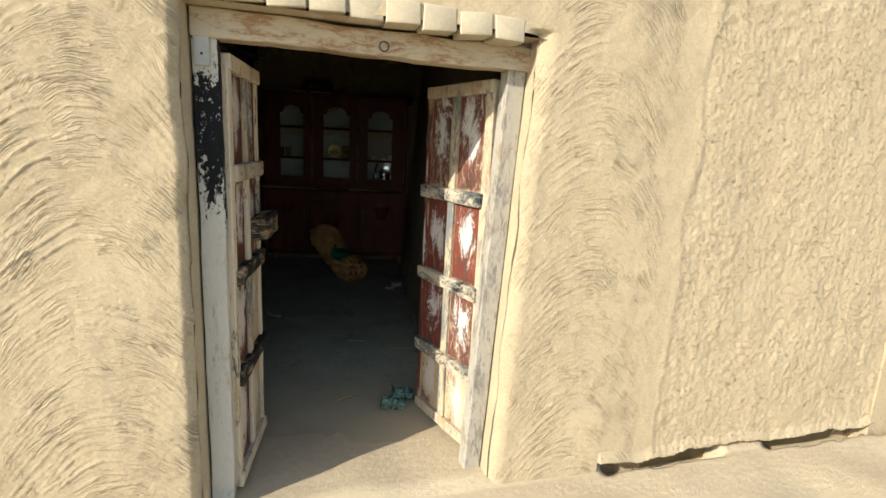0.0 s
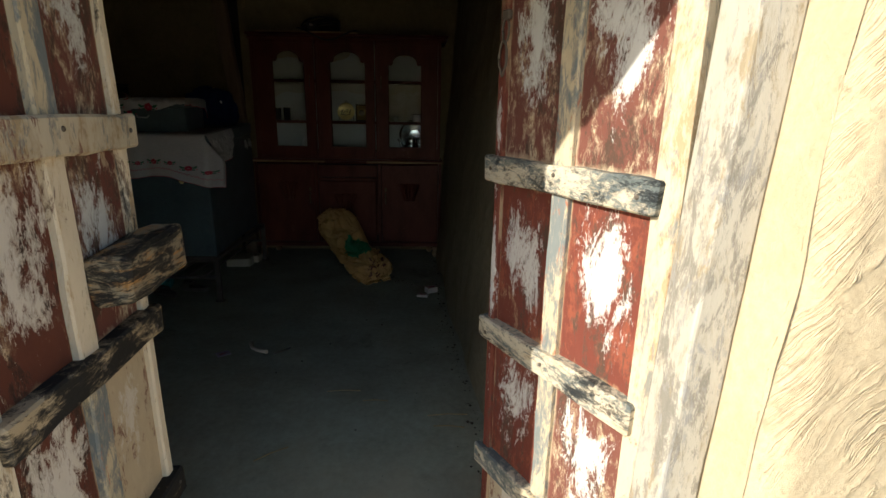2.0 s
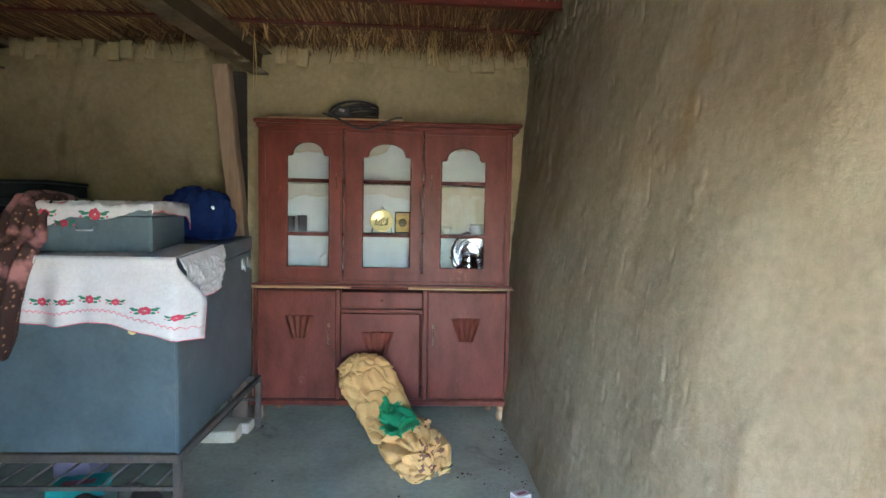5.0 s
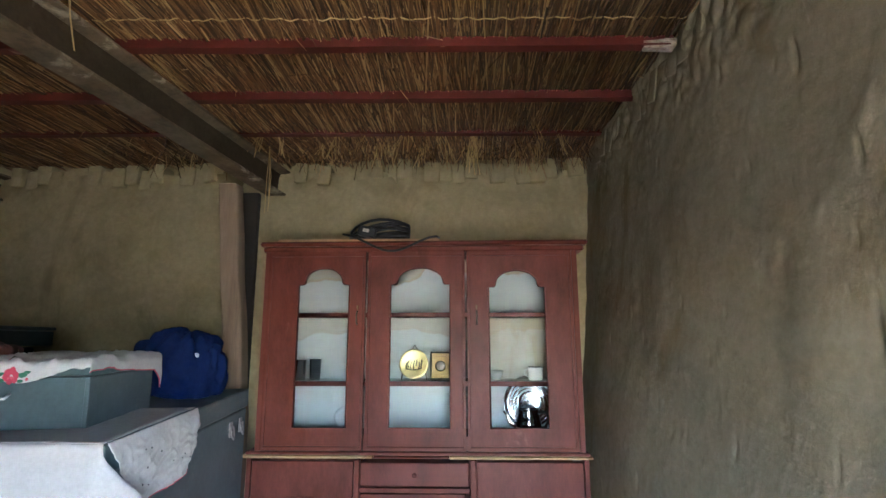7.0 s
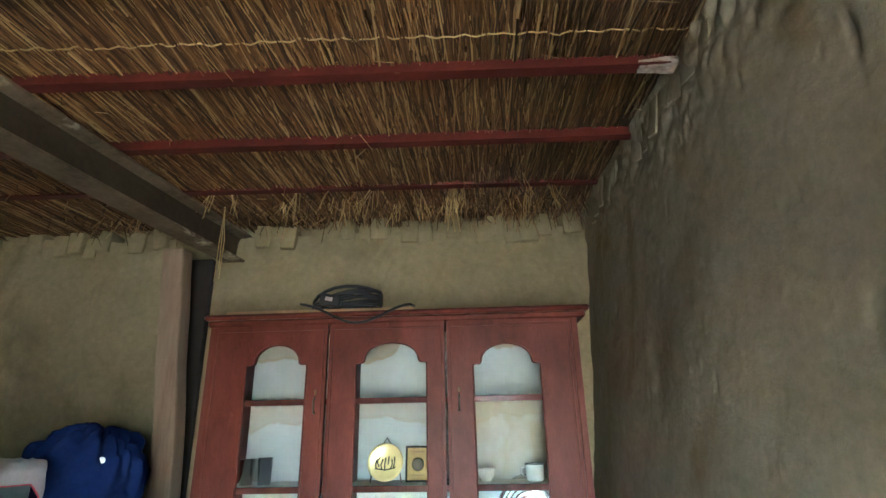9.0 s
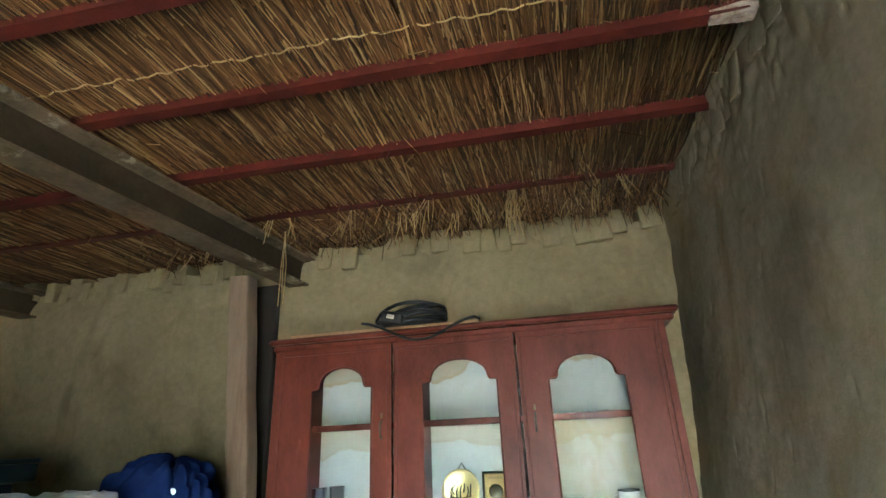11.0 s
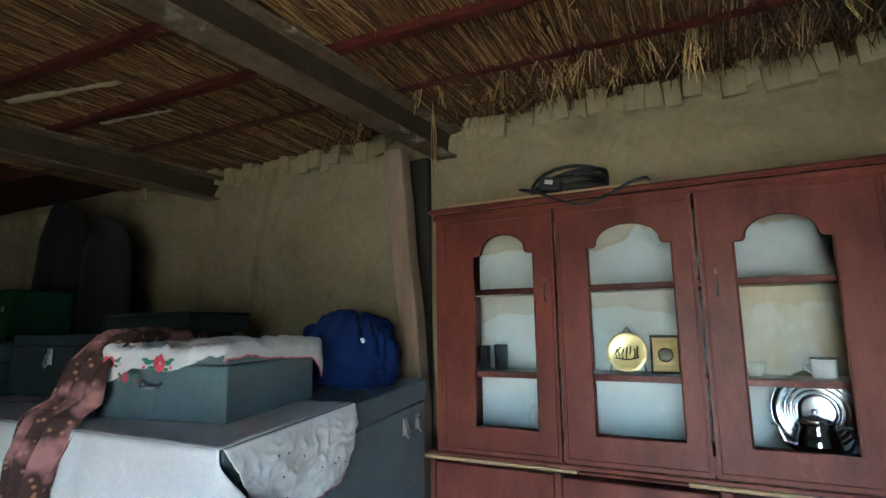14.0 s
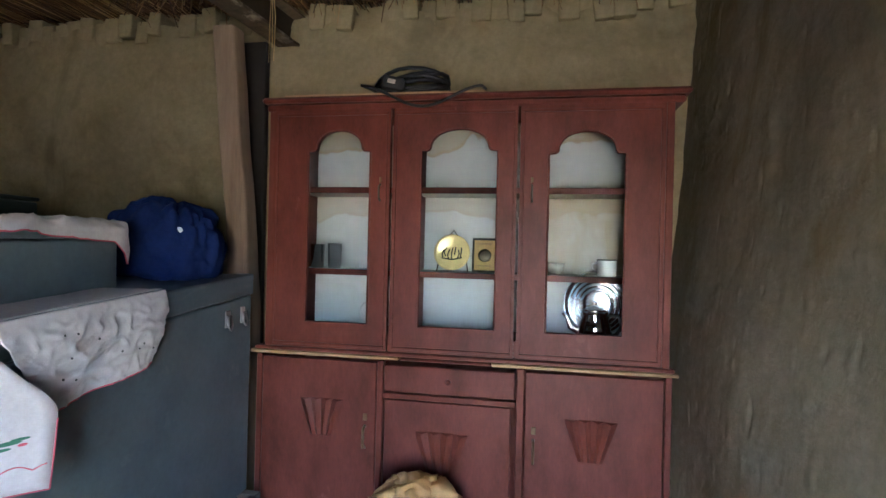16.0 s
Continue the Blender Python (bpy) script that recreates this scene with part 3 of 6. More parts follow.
def build_front_wall():
    bm = bmesh.new()
    step, u0, u1, z0, z1 = 0.0066, -1.5, 3.6, -0.2, 2.45
    nu, nz = int((u1 - u0) / step), int((z1 - z0) / step)
    edge = lambda z: (OPEN_L + 0.012 * noise.noise(Vector((z * 4, 0, 1))), 1.132 + 0.044 * z + 0.012 * noise.noise(Vector((z * 4, 5, 1))))
    vert = {}

    def at(i, j):
        if (i, j) not in vert:
            u, z = u0 + i * step, z0 + j * step
            v = -swirl(u, z)
            l, r = edge(z)
            if z < OPEN_T + 0.02:
                near = min(abs(u - l), abs(u - r))
                v += 0.036 * max(0.0, 1 - near / (0.042 if u < 0.5 else 0.075)) ** 2       # rounded arris
            foot = -0.05 + 0.03 * noise.noise(Vector((u * 2.2, 3, 1))) + 0.018 * noise.noise(Vector((u * 9, 3, 1)))
            if u > 1.72 and z < foot:
                v += 0.1                                           # the plaster has broken away along the ground
            elif u > 1.72 and z < foot + 0.06:
                v -= 0.018 * (1 - (z - foot) / 0.06)
            vert[i, j] = bm.verts.new((u, v, z))
        return vert[i, j]

    for i in range(nu):
        for j in range(nz):
            u, z = u0 + (i + 0.5) * step, z0 + (j + 0.5) * step
            l, r = edge(z)
            if l < u < r and z < OPEN_T:
                continue
            bm.faces.new((at(i, j), at(i + 1, j), at(i + 1, j + 1), at(i, j + 1))).smooth = True
    # reveals, soffit, room face
    for side in (0, 1):
        def reveal(a, b, side=side):
            z = -0.2 + (OPEN_T + 0.22) * b
            e = edge(z)[side]
            jamb = (-0.09 - 0.002 * z) if side == 0 else (1.139 + 0.046 * z)
            t = min(1.0, a * THICK / 0.115)
            return Vector((e * (1 - t) + jamb * t + lumpy((z, a, side), 7, 0.005) * (1 - t), 0.026 + (THICK - 0.026) * a, z))
        join(bm, sheet(reveal, 10, 90), slot=1)
    join(bm, sheet(lambda a, b: Vector((OPEN_L - 0.03 + (OPEN_R + 0.1 - OPEN_L) * a, 0.004 + (THICK - 0.004) * b, OPEN_T - 0.01)), 4, 4), slot=1)
    single("wall_south", bm, [M_MUD, M_REVEAL], "sunlit mud-plastered front wall with hand-swept arcs", "wall", FRONT, kind="structure")
    bm = bmesh.new()
    for a0, a1, b0, b1 in ((-1.5, OPEN_L - 0.02, -0.2, 2.7), (OPEN_R + 0.06, 3.6, -0.2, 2.7), (OPEN_L - 0.02, OPEN_R + 0.06, OPEN_T, 2.7)):
        join(bm, box(a0, a1, 0.1, THICK, b0, b1, 0))
    join(bm, box(-1.5, 3.6, 0.0, 0.1, 2.45, 2.7, 0))
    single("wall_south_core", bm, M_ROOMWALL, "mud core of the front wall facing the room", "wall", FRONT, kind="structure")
    for a0, a1 in ((-8.4, -1.5), (3.6, 9.0)):
        single("wall_south_end", box(a0, a1, 0.0, THICK, -0.2, 2.7, 0), M_MUD, "mud-plastered front wall running on past the doorway", "wall", FRONT, kind="structure")


def build_room_walls():
    def right(a, b):
        y, z = 1.75 + 4.35 * a, -0.15 + 2.95 * b
        return Vector((side_x(y, z) - lumpy((y, z, 1), 1.3, 0.025) - lumpy((y, z, 4), 6, 0.0028) - 0.009 * max(0.0, noise.fractal(Vector((y * 9, z * 7, 3)), 1.0, 2.0, 3) - 0.45) - 0.004 * max(0.0, noise.noise(Vector((y * 24, z * 13, 8))) - 0.35) - 0.045 * max(0.0, z - 2.2) * abs(noise.noise(Vector((y * 15, z * 15, 5)))) + (0.02 * max(0.0, noise.noise(Vector((y * 34, z * 9, 12))) - 0.5) - 0.009 * max(0.0, noise.noise(Vector((y * 33, z * 9, 15))) - 0.52)) * min(1.0, max(0.15, (y - 3.3) * 1.5)) * (1 + 0.6 * max(0.0, z - 1.7)) - lumpy((y * 1.3, z, 21), 13, 0.007) * min(1.0, max(0.0, (z - 2.25) * 4)) + 0.022 * max(0.0, 1 - 9 * abs(noise.noise(Vector((y * 15, z * 13, 27))))) * max(0.0, noise.noise(Vector((y * 5, z * 6, 33))) - 0.05) * min(1.0, max(0.0, (z - 2.2) * 4)), y, z))
    bm = sheet(right, 560, 340)
    join(bm, box(2.62, 2.9, 1.9, 6.4, -0.2, 2.85, 0))
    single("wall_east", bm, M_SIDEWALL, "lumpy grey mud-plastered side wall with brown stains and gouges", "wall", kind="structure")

    def back(a, b):
        x, z = -6.6 + 9.05 * a, -0.1 + 2.62 * b
        crumble = max(0.0, (z - 2.3) / 0.2) if z > 2.3 else 0
        return Vector((x, 5.95 + lumpy((x, z, 2), 1.7, 0.02) + lumpy((x, z, 6), 9, 0.007 + 0.02 * crumble) + 0.03 * crumble + 0, z))
    bm = sheet(back, 420, 130)
    join(bm, box(-6.7, 2.7, 6.12, 6.4, -0.2, 2.85, 0))
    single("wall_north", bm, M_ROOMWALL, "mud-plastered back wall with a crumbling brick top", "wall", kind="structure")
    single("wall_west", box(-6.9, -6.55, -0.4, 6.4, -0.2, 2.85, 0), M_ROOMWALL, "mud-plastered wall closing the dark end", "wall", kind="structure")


build_ground()
build_floor()
build_front_wall()
build_room_walls()


# ---- roof ----
BEAM_WAY = Vector((-0.112, -1.0, 0)).normalized()
ROOF_Z = 2.545


def girder(end_x, end_y, z0, label, length=4.4):
    """A rolled I-section that runs from the back wall towards the front."""
    g = thing("roof_girder", label, "beam", group="girders under the roof")
    side = Vector((-BEAM_WAY.y, BEAM_WAY.x, 0))
    def bar(nm, prof, mt, lab):
        bm = bmesh.new()
        rings = []
        for k in range(30):
            c = Vector((end_x, end_y, z0)) + BEAM_WAY * (length * k / 29)
            rings.append([bm.verts.new(c + side * (a + lumpy((k * 0.3, h * 9, 1), 2, 0.0015)) + Vector((0, 0, h))) for a, h in prof])
        for a, b in zip(rings, rings[1:]):
            for j in range(len(prof)):
                bm.faces.new((a[j], a[(j + 1) % len(prof)], b[(j + 1) % len(prof)], b[j]))
        bm.faces.new(rings[0][::-1])
        bm.faces.new(rings[-1])
        bmesh.ops.recalc_face_normals(bm, faces=bm.faces[:])
        part(nm, bm, mt, g, lab)
    bar("bottom_flange", [(-0.056, 0), (0.056, 0), (0.056, 0.013), (0.01, 0.022), (-0.01, 0.022), (-0.056, 0.013)], M_FLANGE, "bottom flange scraped pale")
    bar("web", [(-0.006, 0.0205), (0.006, 0.0205), (0.006, 0.15), (-0.006, 0.15)], M_GIRDER, "brown painted web")
    bar("top_flange", [(-0.056, 0.157), (-0.01, 0.148), (0.01, 0.148), (0.056, 0.157), (0.056, 0.17), (-0.056, 0.17)], M_FLANGE, "top flange scraped pale")


girder(0.285, 6.02, 2.37, "brown steel roof girder with scraped edges, let into the back wall")
girder(-1.52, 6.06, 2.36, "dark steel roof girder over the stacked trunks")


def purlin(y, k):
    """A red T-iron laid across the girders: a flat flange below, a rib standing on it."""
    g = thing("roof_purlin", "red-painted iron purlin carrying the reed thatch", "purlin", group="purlins under the thatch")
    n = 30
    for nm, prof in (("flange", [(-0.021, 0.0), (0.021, 0.0), (0.021, 0.006), (-0.021, 0.006)]), ("rib", [(-0.004, 0.0065), (0.004, 0.0065), (0.004, 0.05), (-0.004, 0.05)])):
        bm = bmesh.new()
        rings = []
        for j in range(n + 1):
            x = -6.5 + 9.0 * j / n
            c = Vector((x, y + 0.03 * (x - 0.25) + lumpy((x, y, 0), 0.8, 0.01), ROOF_Z + (0.034 if k == 0 else 0.004) + lumpy((x, y, 3), 0.9, 0.006)))
            rings.append([bm.verts.new(c + Vector((0, a, h))) for a, h in prof])
        for a, b in zip(rings, rings[1:]):
            for j in range(len(prof)):
                bm.faces.new((a[j], b[j], b[(j + 1) % len(prof)], a[(j + 1) % len(prof)]))
        bmesh.ops.recalc_face_normals(bm, faces=bm.faces[:])
        part(nm, bm, M_REDIRON, g)


def smear(y):
    """Pale mortar splashed over a purlin's end where it meets the wall."""
    b = box(2.1, 2.22, y + 0.03 * 1.9 - 0.02, y + 0.03 * 1.9 + 0.024, ROOF_Z - 0.0, ROOF_Z + 0.03, 0.006, segs=2)
    bmesh.ops.subdivide_edges(b, edges=b.edges[:], cuts=2)
    for v in b.verts:
        v.co += Vector([lumpy(v.co + Vector((k * 3, 0, 0)), 22, 0.012) for k in range(3)])
    part("mortar_smear", b, two_tone("chipped_whitewash", (0.12, 0.06, 0.045), (0.42, 0.39, 0.33), 30, 90, 0.9, 0, 0.1, 0.5, 0.004), bpy.data.objects["roof_purlin.002"], "pale mortar on the end")


PURLIN_Y = [5.52, 5.07, 4.66, 4.28, 3.88, 3.48, 3.08, 2.68, 2.28]
for k, y in enumerate(PURLIN_Y):
    purlin(y, k)
smear(4.66)


def prism(verts, faces, a, b, r, flat=1.0):
    """Adds a thin three-sided stalk to vertex and face lists."""
    way = (b - a).normalized()
    side = way.cross(Vector((0, 0, 1))) if abs(way.z) < 0.9 else Vector((1, 0, 0))
    side.normalize()
    up = side.cross(way)
    n = len(verts)
    for p, q in ((a, r), (b, r * 0.75)):
        for ang in (0, 2.1, 4.2):
            verts.append(p + q * (math.cos(ang) * side + flat * math.sin(ang) * up))
    faces.extend(((n, n + 1, n + 4, n + 3), (n + 1, n + 2, n + 5, n + 4), (n + 2, n, n + 3, n + 5), (n, n + 2, n + 1), (n + 3, n + 4, n + 5)))


def build_thatch():
    rng = random.Random(4)
    verts, faces = [], []
    for k in range(27000):
        x = rng.uniform(-2.7, 2.4) if k % 4 else rng.uniform(0.0, 2.4)
        y = rng.uniform(2.4, 5.95)
        ln, lean = rng.uniform(0.25, 0.8), rng.gauss(0.02, 0.07)
        z = ROOF_Z + 0.058 + rng.uniform(-0.01, 0.03)
        a = Vector((x, y - ln / 2, z + rng.gauss(0, 0.006)))
        b = Vector((x + lean * ln, min(y + ln / 2, 6.1), z + rng.gauss(0, 0.006)))
        prism(verts, faces, a, b, rng.choice((0.0014, 0.002, 0.0026, 0.0034, 0.0045)))
    # loose stalks that hang near the back wall and below the purlins
    for k in range(800):
        x = rng.choice((rng.uniform(-0.6, 2.2), rng.gauss(0.95, 0.25), rng.gauss(1.75, 0.25)))
        y = 5.9 - abs(rng.gauss(0, 0.16))
        a = Vector((x, y, ROOF_Z + 0.05))
        prism(verts, faces, a, a + Vector((rng.gauss(0, 0.03), rng.uniform(-0.06, 0.06), -rng.uniform(0.02, 0.09) - (0.09 * rng.random() if rng.random() < 0.25 else 0))), rng.uniform(0.0015, 0.0035))
    for k in range(150):
        x, y = rng.uniform(-1.5, 2.2), rng.uniform(3.2, 5.8)
        a = Vector((x, y, ROOF_Z + 0.045))
        prism(verts, faces, a, a + Vector((rng.gauss(0, 0.05), rng.gauss(0, 0.06), -rng.uniform(0.02, 0.08))), 0.0018)
    me = bpy.data.meshes.new("thatch")
    me.from_pydata([tuple(v) for v in verts], [], faces)
    me.materials.append(M_STRAW)
    tagged(new("thatch", me), "golden-brown reed thatch laid over the purlins, with loose ends", "thatch", kind="stuff")

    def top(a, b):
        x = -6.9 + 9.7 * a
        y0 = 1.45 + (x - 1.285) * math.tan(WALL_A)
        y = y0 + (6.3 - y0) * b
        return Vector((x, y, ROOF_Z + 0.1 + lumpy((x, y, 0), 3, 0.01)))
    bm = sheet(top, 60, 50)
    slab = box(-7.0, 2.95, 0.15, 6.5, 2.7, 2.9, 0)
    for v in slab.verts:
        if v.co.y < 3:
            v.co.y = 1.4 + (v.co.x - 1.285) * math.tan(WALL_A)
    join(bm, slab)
    single("ceiling", bm, M_THATCHBACK, "straw bed above the reeds, coloured near black for the shade between them", "ceiling", kind="structure")


build_thatch()


def hanging_straw(x, y, drop, lean, n, r=0.0022):
    rng = random.Random(int(x * 100))
    t = thing("hanging_straw", "pale dry straw dangling from the thatch", "straw", group="straws hanging from the roof")
    for k in range(n):
        a = Vector((x + rng.gauss(0, 0.012), y + rng.gauss(0, 0.01), ROOF_Z + 0.06))
        d = drop * rng.uniform(0.6, 1)
        b = a + Vector((lean * d + rng.gauss(0, 0.02), rng.gauss(0, 0.02), -d))
        part("stalk", tube([a, a.lerp(b, 0.5) + Vector((rng.gauss(0, 0.008), 0, 0)), b], r, 5), M_PALESTRAW, t)


def build_rope(y):
    pts = []
    for k in range(140):
        x = 0.0 + 2.25 * k / 139
        pts.append((x, y + 0.03 * x + 0.004 * math.sin(k * 0.9) + lumpy((x, 1, 1), 5, 0.012), ROOF_Z + 0.046 + 0.004 * math.sin(k * 1.7)))
    single("binding_rope", tube(pts, 0.0026, 6), M_PALESTRAW, "twisted straw rope binding the reeds", "rope")


build_rope(4.53)


# ---- door ----
def build_door_frame():
    f = thing("door_frame", "weathered wooden door frame with flaking cream and black paint", "door frame", FRONT, kind="structure")
    def post(u0, u1, lean, mats, name, label, z0=-0.14, z1=1.93, v0=0.115, v1=0.2):
        b = box(u0, u1, v0, v1, z0, z1, 0.006, segs=2)
        bmesh.ops.subdivide_edges(b, edges=[e for e in b.edges if abs(e.verts[0].co.z - e.verts[1].co.z) > 1], cuts=24)
        for v in b.verts:
            v.co.x += lean * v.co.z + lumpy((v.co.z, u0, 0), 3, 0.006)
            v.co.y += lumpy((v.co.z, u0, 5), 3, 0.005)
        return part(name, b, mats, f, label)
    post(-0.085, 0.005, -0.002, M_JAMBL, "jamb", "bleached jamb with a patch of black paint")
    post(1.05, 1.134, 0.046, M_JAMB, "jamb", "bleached jamb with a gap beside the plaster")
    b = box(-0.09, 1.26, 0.1, 0.2, 1.815, 1.915, 0.008, segs=2)
    bmesh.ops.subdivide_edges(b, edges=[e for e in b.edges if abs(e.verts[0].co.x - e.verts[1].co.x) > 0.8], cuts=20)
    for v in b.verts:
        v.co.z += lumpy((v.co.x, v.co.z, 0), 4, 0.01) - 0.012 * v.co.x
        v.co.y += lumpy((v.co.x, v.co.z, 3), 5, 0.008)
    part("head", b, M_LINTEL, f, "cracked lintel board")
    ring = tube([(0.0 + 0.018 * math.cos(a), 0, 0.018 * math.sin(a)) for a in [k * math.pi / 8 for k in range(17)]], 0.003, 6)
    part("staple", ring, M_IRON, f, "rusty staple", pose(0.6, 0.095, 1.845, 0, 0, 0))
    strap = part("tin_plate", box(-0.078, -0.028, 0.106, 0.1095, 1.72, 1.9, 0.001), M_TIN, f, "pale tin strap nailed on the jamb")
    for z in (1.76, 1.86):
        part("nail_hole", lathe([(0.005, 0), (0.004, 0.002), (0.001, 0.0025)], 8), M_DARK, strap, "", pose(-0.053, 0.1055, z, 90))
    part("sill", box(-0.09, 1.15, 0.1, 0.22, -0.15, -0.092, 0.01), M_LINTEL, f, "worn wooden sill under dust")
    return f


def door_leaf(name, label, width, rails, hinge, free, rail_mats, zb=-0.05, zt=1.78, lean=0.0):
    """A panelled leaf. Its x runs from the hinge to the free edge; its face looks along -y."""
    h, e = Vector(hinge), Vector(free)
    way = (e - h).normalized()
    ang = math.atan2(way.y, way.x)
    leaf = thing(name, label, "door", FRONT @ Matrix.Translation((h.x, h.y, 0)) @ Matrix.Rotation(ang, 4, "Z") @ Matrix.Rotation(lean, 4, "Y"), kind="structure")
    face = 1 if name == "door_1" else -1     # which side shows
    def board(nm, x0, x1, z0, z1, y0, y1, mt, lab="", bev=0.004, wob=0.004):
        b = box(x0, x1, min(face * y0, face * y1), max(face * y0, face * y1), z0, z1, bev)
        long = max(x1 - x0, z1 - z0)
        ax = 2 if z1 - z0 > x1 - x0 else 0
        bmesh.ops.subdivide_edges(b, edges=[q for q in b.edges if abs(q.verts[0].co[ax] - q.verts[1].co[ax]) > long * 0.6], cuts=7)
        for v in b.verts:
            v.co.x += lumpy((v.co.x * 2, v.co.z, x0 * 9), 9, wob)
            v.co.z += lumpy((v.co.x, v.co.z, x0 * 7 + 3), 9, wob)
            v.co.y += lumpy((v.co.x, v.co.z, z0 * 5 + 6), 9, wob * 0.6)
        return part(nm, b, mt, leaf, lab)
    w = width
    mid = w * 0.54
    # stiles behind the rails
    board("stile", 0.0, 0.06, zb, zt, 0.0, 0.034, M_STILE if face > 0 else M_STILEL, "bare hinge stile")
    board("stile", w - 0.028, w, zb, zt, 0.0, 0.034, M_PANEL if face > 0 else M_STILEL, "chipped free stile")
    edges = [zb] + rails + [zt]
    for k in range(len(edges) - 1):
        z0, z1 = edges[k], edges[k + 1]
        board("muntin", mid - 0.028, mid + 0.028, z0, z1, 0.0, 0.036, M_STILEB if face > 0 or k % 2 else M_STILEL, "muntin with grey-blue paint")
        board("panel", 0.05, mid - 0.02, z0, z1, 0.008, 0.02, ((M_PANELC, M_PANELW, M_PANEL, M_PANELW)[k] if face > 0 else M_PANELD), "flaking maroon and white panel", 0.002, 0.001)
        board("panel", mid + 0.02, w - 0.02, z0, z1, 0.008, 0.02, (M_PANELC if k == 0 else (M_PANELW if k == 3 else M_PANEL) if face > 0 else M_PANELC if k == 1 else M_PANELW), "flaking maroon panel", 0.002, 0.001)
    for k, z in enumerate(rails):
        board("rail", 0.035, w + 0.022, z - 0.034, z + 0.034, 0.0, 0.052, rail_mats[k], "overlapping rail with flaked paint", 0.005, 0.005)
    board("rail", 0.0, w, zb, zb + 0.06, 0.0, 0.045, M_STILE if face > 0 else M_STILEL, "bottom rail")
    board("rail", 0.0, w, zt - 0.06, zt, 0.0, 0.045, M_STILE if face > 0 else M_STILEL, "top rail")
    return leaf


build_door_frame()
LEAF_R = door_leaf("door_1", "open door leaf with flaking maroon and white panels, lit by the sun", 0.568, [0.345, 0.775, 1.235], (1.148, 0.225), (0.978, 0.79), [M_RAIL, M_RAIL, M_RAIL])
LEAF_L = door_leaf("door_2", "open door leaf with flaking cream paint and blackened rails", 0.515, [0.445, 0.895, 1.33], (-0.01, 0.175), (0.06, 0.69), [M_RAILB, M_RAILB, M_STILE])
blk = box(0.3, 0.575, -0.115, -0.036, 1.01, 1.11, 0.012, rough=0.008, segs=2)
bmesh.ops.subdivide_edges(blk, edges=blk.edges[:], cuts=3)
for v in blk.verts:
    v.co += Vector((lumpy(v.co, 12, 0.012), lumpy(v.co + Vector((3, 0, 0)), 12, 0.008), lumpy(v.co + Vector((0, 5, 0)), 10, 0.012)))
part("latch_block", blk, M_BLOCK, LEAF_L, "rough chunk of wood nailed on as a latch")


def nails(leaf, face, width, rails):
    rng = random.Random(2)
    for z in rails:
        for x in (0.08, width * 0.54, width - 0.02):
            part("nail_head", lathe([(0.0055, 0), (0.0045, 0.002), (0.001, 0.003)], 8), M_IRON, leaf, "", pose(x + rng.uniform(-0.01, 0.01), face * 0.0535, z + rng.uniform(-0.012, 0.012), -90 * face))


nails(LEAF_R, 1, 0.568, [0.345, 0.775, 1.235])
nails(LEAF_L, -1, 0.515, [0.445, 0.895, 1.33])
ring_a = [(0.535 + 0.013 * math.cos(a), 0.04, 1.575 + 0.028 * math.sin(a)) for a in [k * math.pi / 8 for k in range(17)]]
ring_b = [(0.535 + 0.016 * math.cos(a) * (1 if math.sin(a) > -0.5 else 0.5), 0.046, 1.51 + 0.042 * math.sin(a)) for a in [k * math.pi / 8 for k in range(17)]]
part("hasp_link", tube(ring_a, 0.003, 6), M_IRON, LEAF_R, "iron chain link")
part("hasp_link", tube(ring_b, 0.0034, 6), M_IRON, LEAF_R, "iron chain link")
part("hasp_plate", box(0.521, 0.549, 0.03, 0.044, 1.6, 1.622, 0.003), M_IRON, LEAF_R, "iron staple plate")


# ---- post ----
pb = box(0.06, 0.165, 5.66, 5.75, -0.02, 2.36, 0.006)
bmesh.ops.subdivide_edges(pb, edges=[e for e in pb.edges if abs(e.verts[0].co.z - e.verts[1].co.z) > 1], cuts=16)
for v in pb.verts:
    v.co.x += lumpy((0, 0, v.co.z), 1.5, 0.02) + 0.095 * (2.35 - max(1.1, v.co.z))
single("wooden_post", pb, M_POST, "rough grey timber post propping the girder at the back wall", "post")


# added near-black strip: its colour gives the shade of the slot beside the post
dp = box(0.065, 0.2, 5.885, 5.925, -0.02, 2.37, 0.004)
single("gap_shade_strip", dp, plain("gap_shade_black", (0.02, 0.016, 0.012), 0.9), "near-black upright strip standing in for the shaded gap behind the timber post", "plank")


# ---- display cabinet ----
CAB = pose(0, 5.66, 0)       # x as in the room; y from its front, 0.28 m deep
CAB_L, CAB_R = 0.365, 2.03


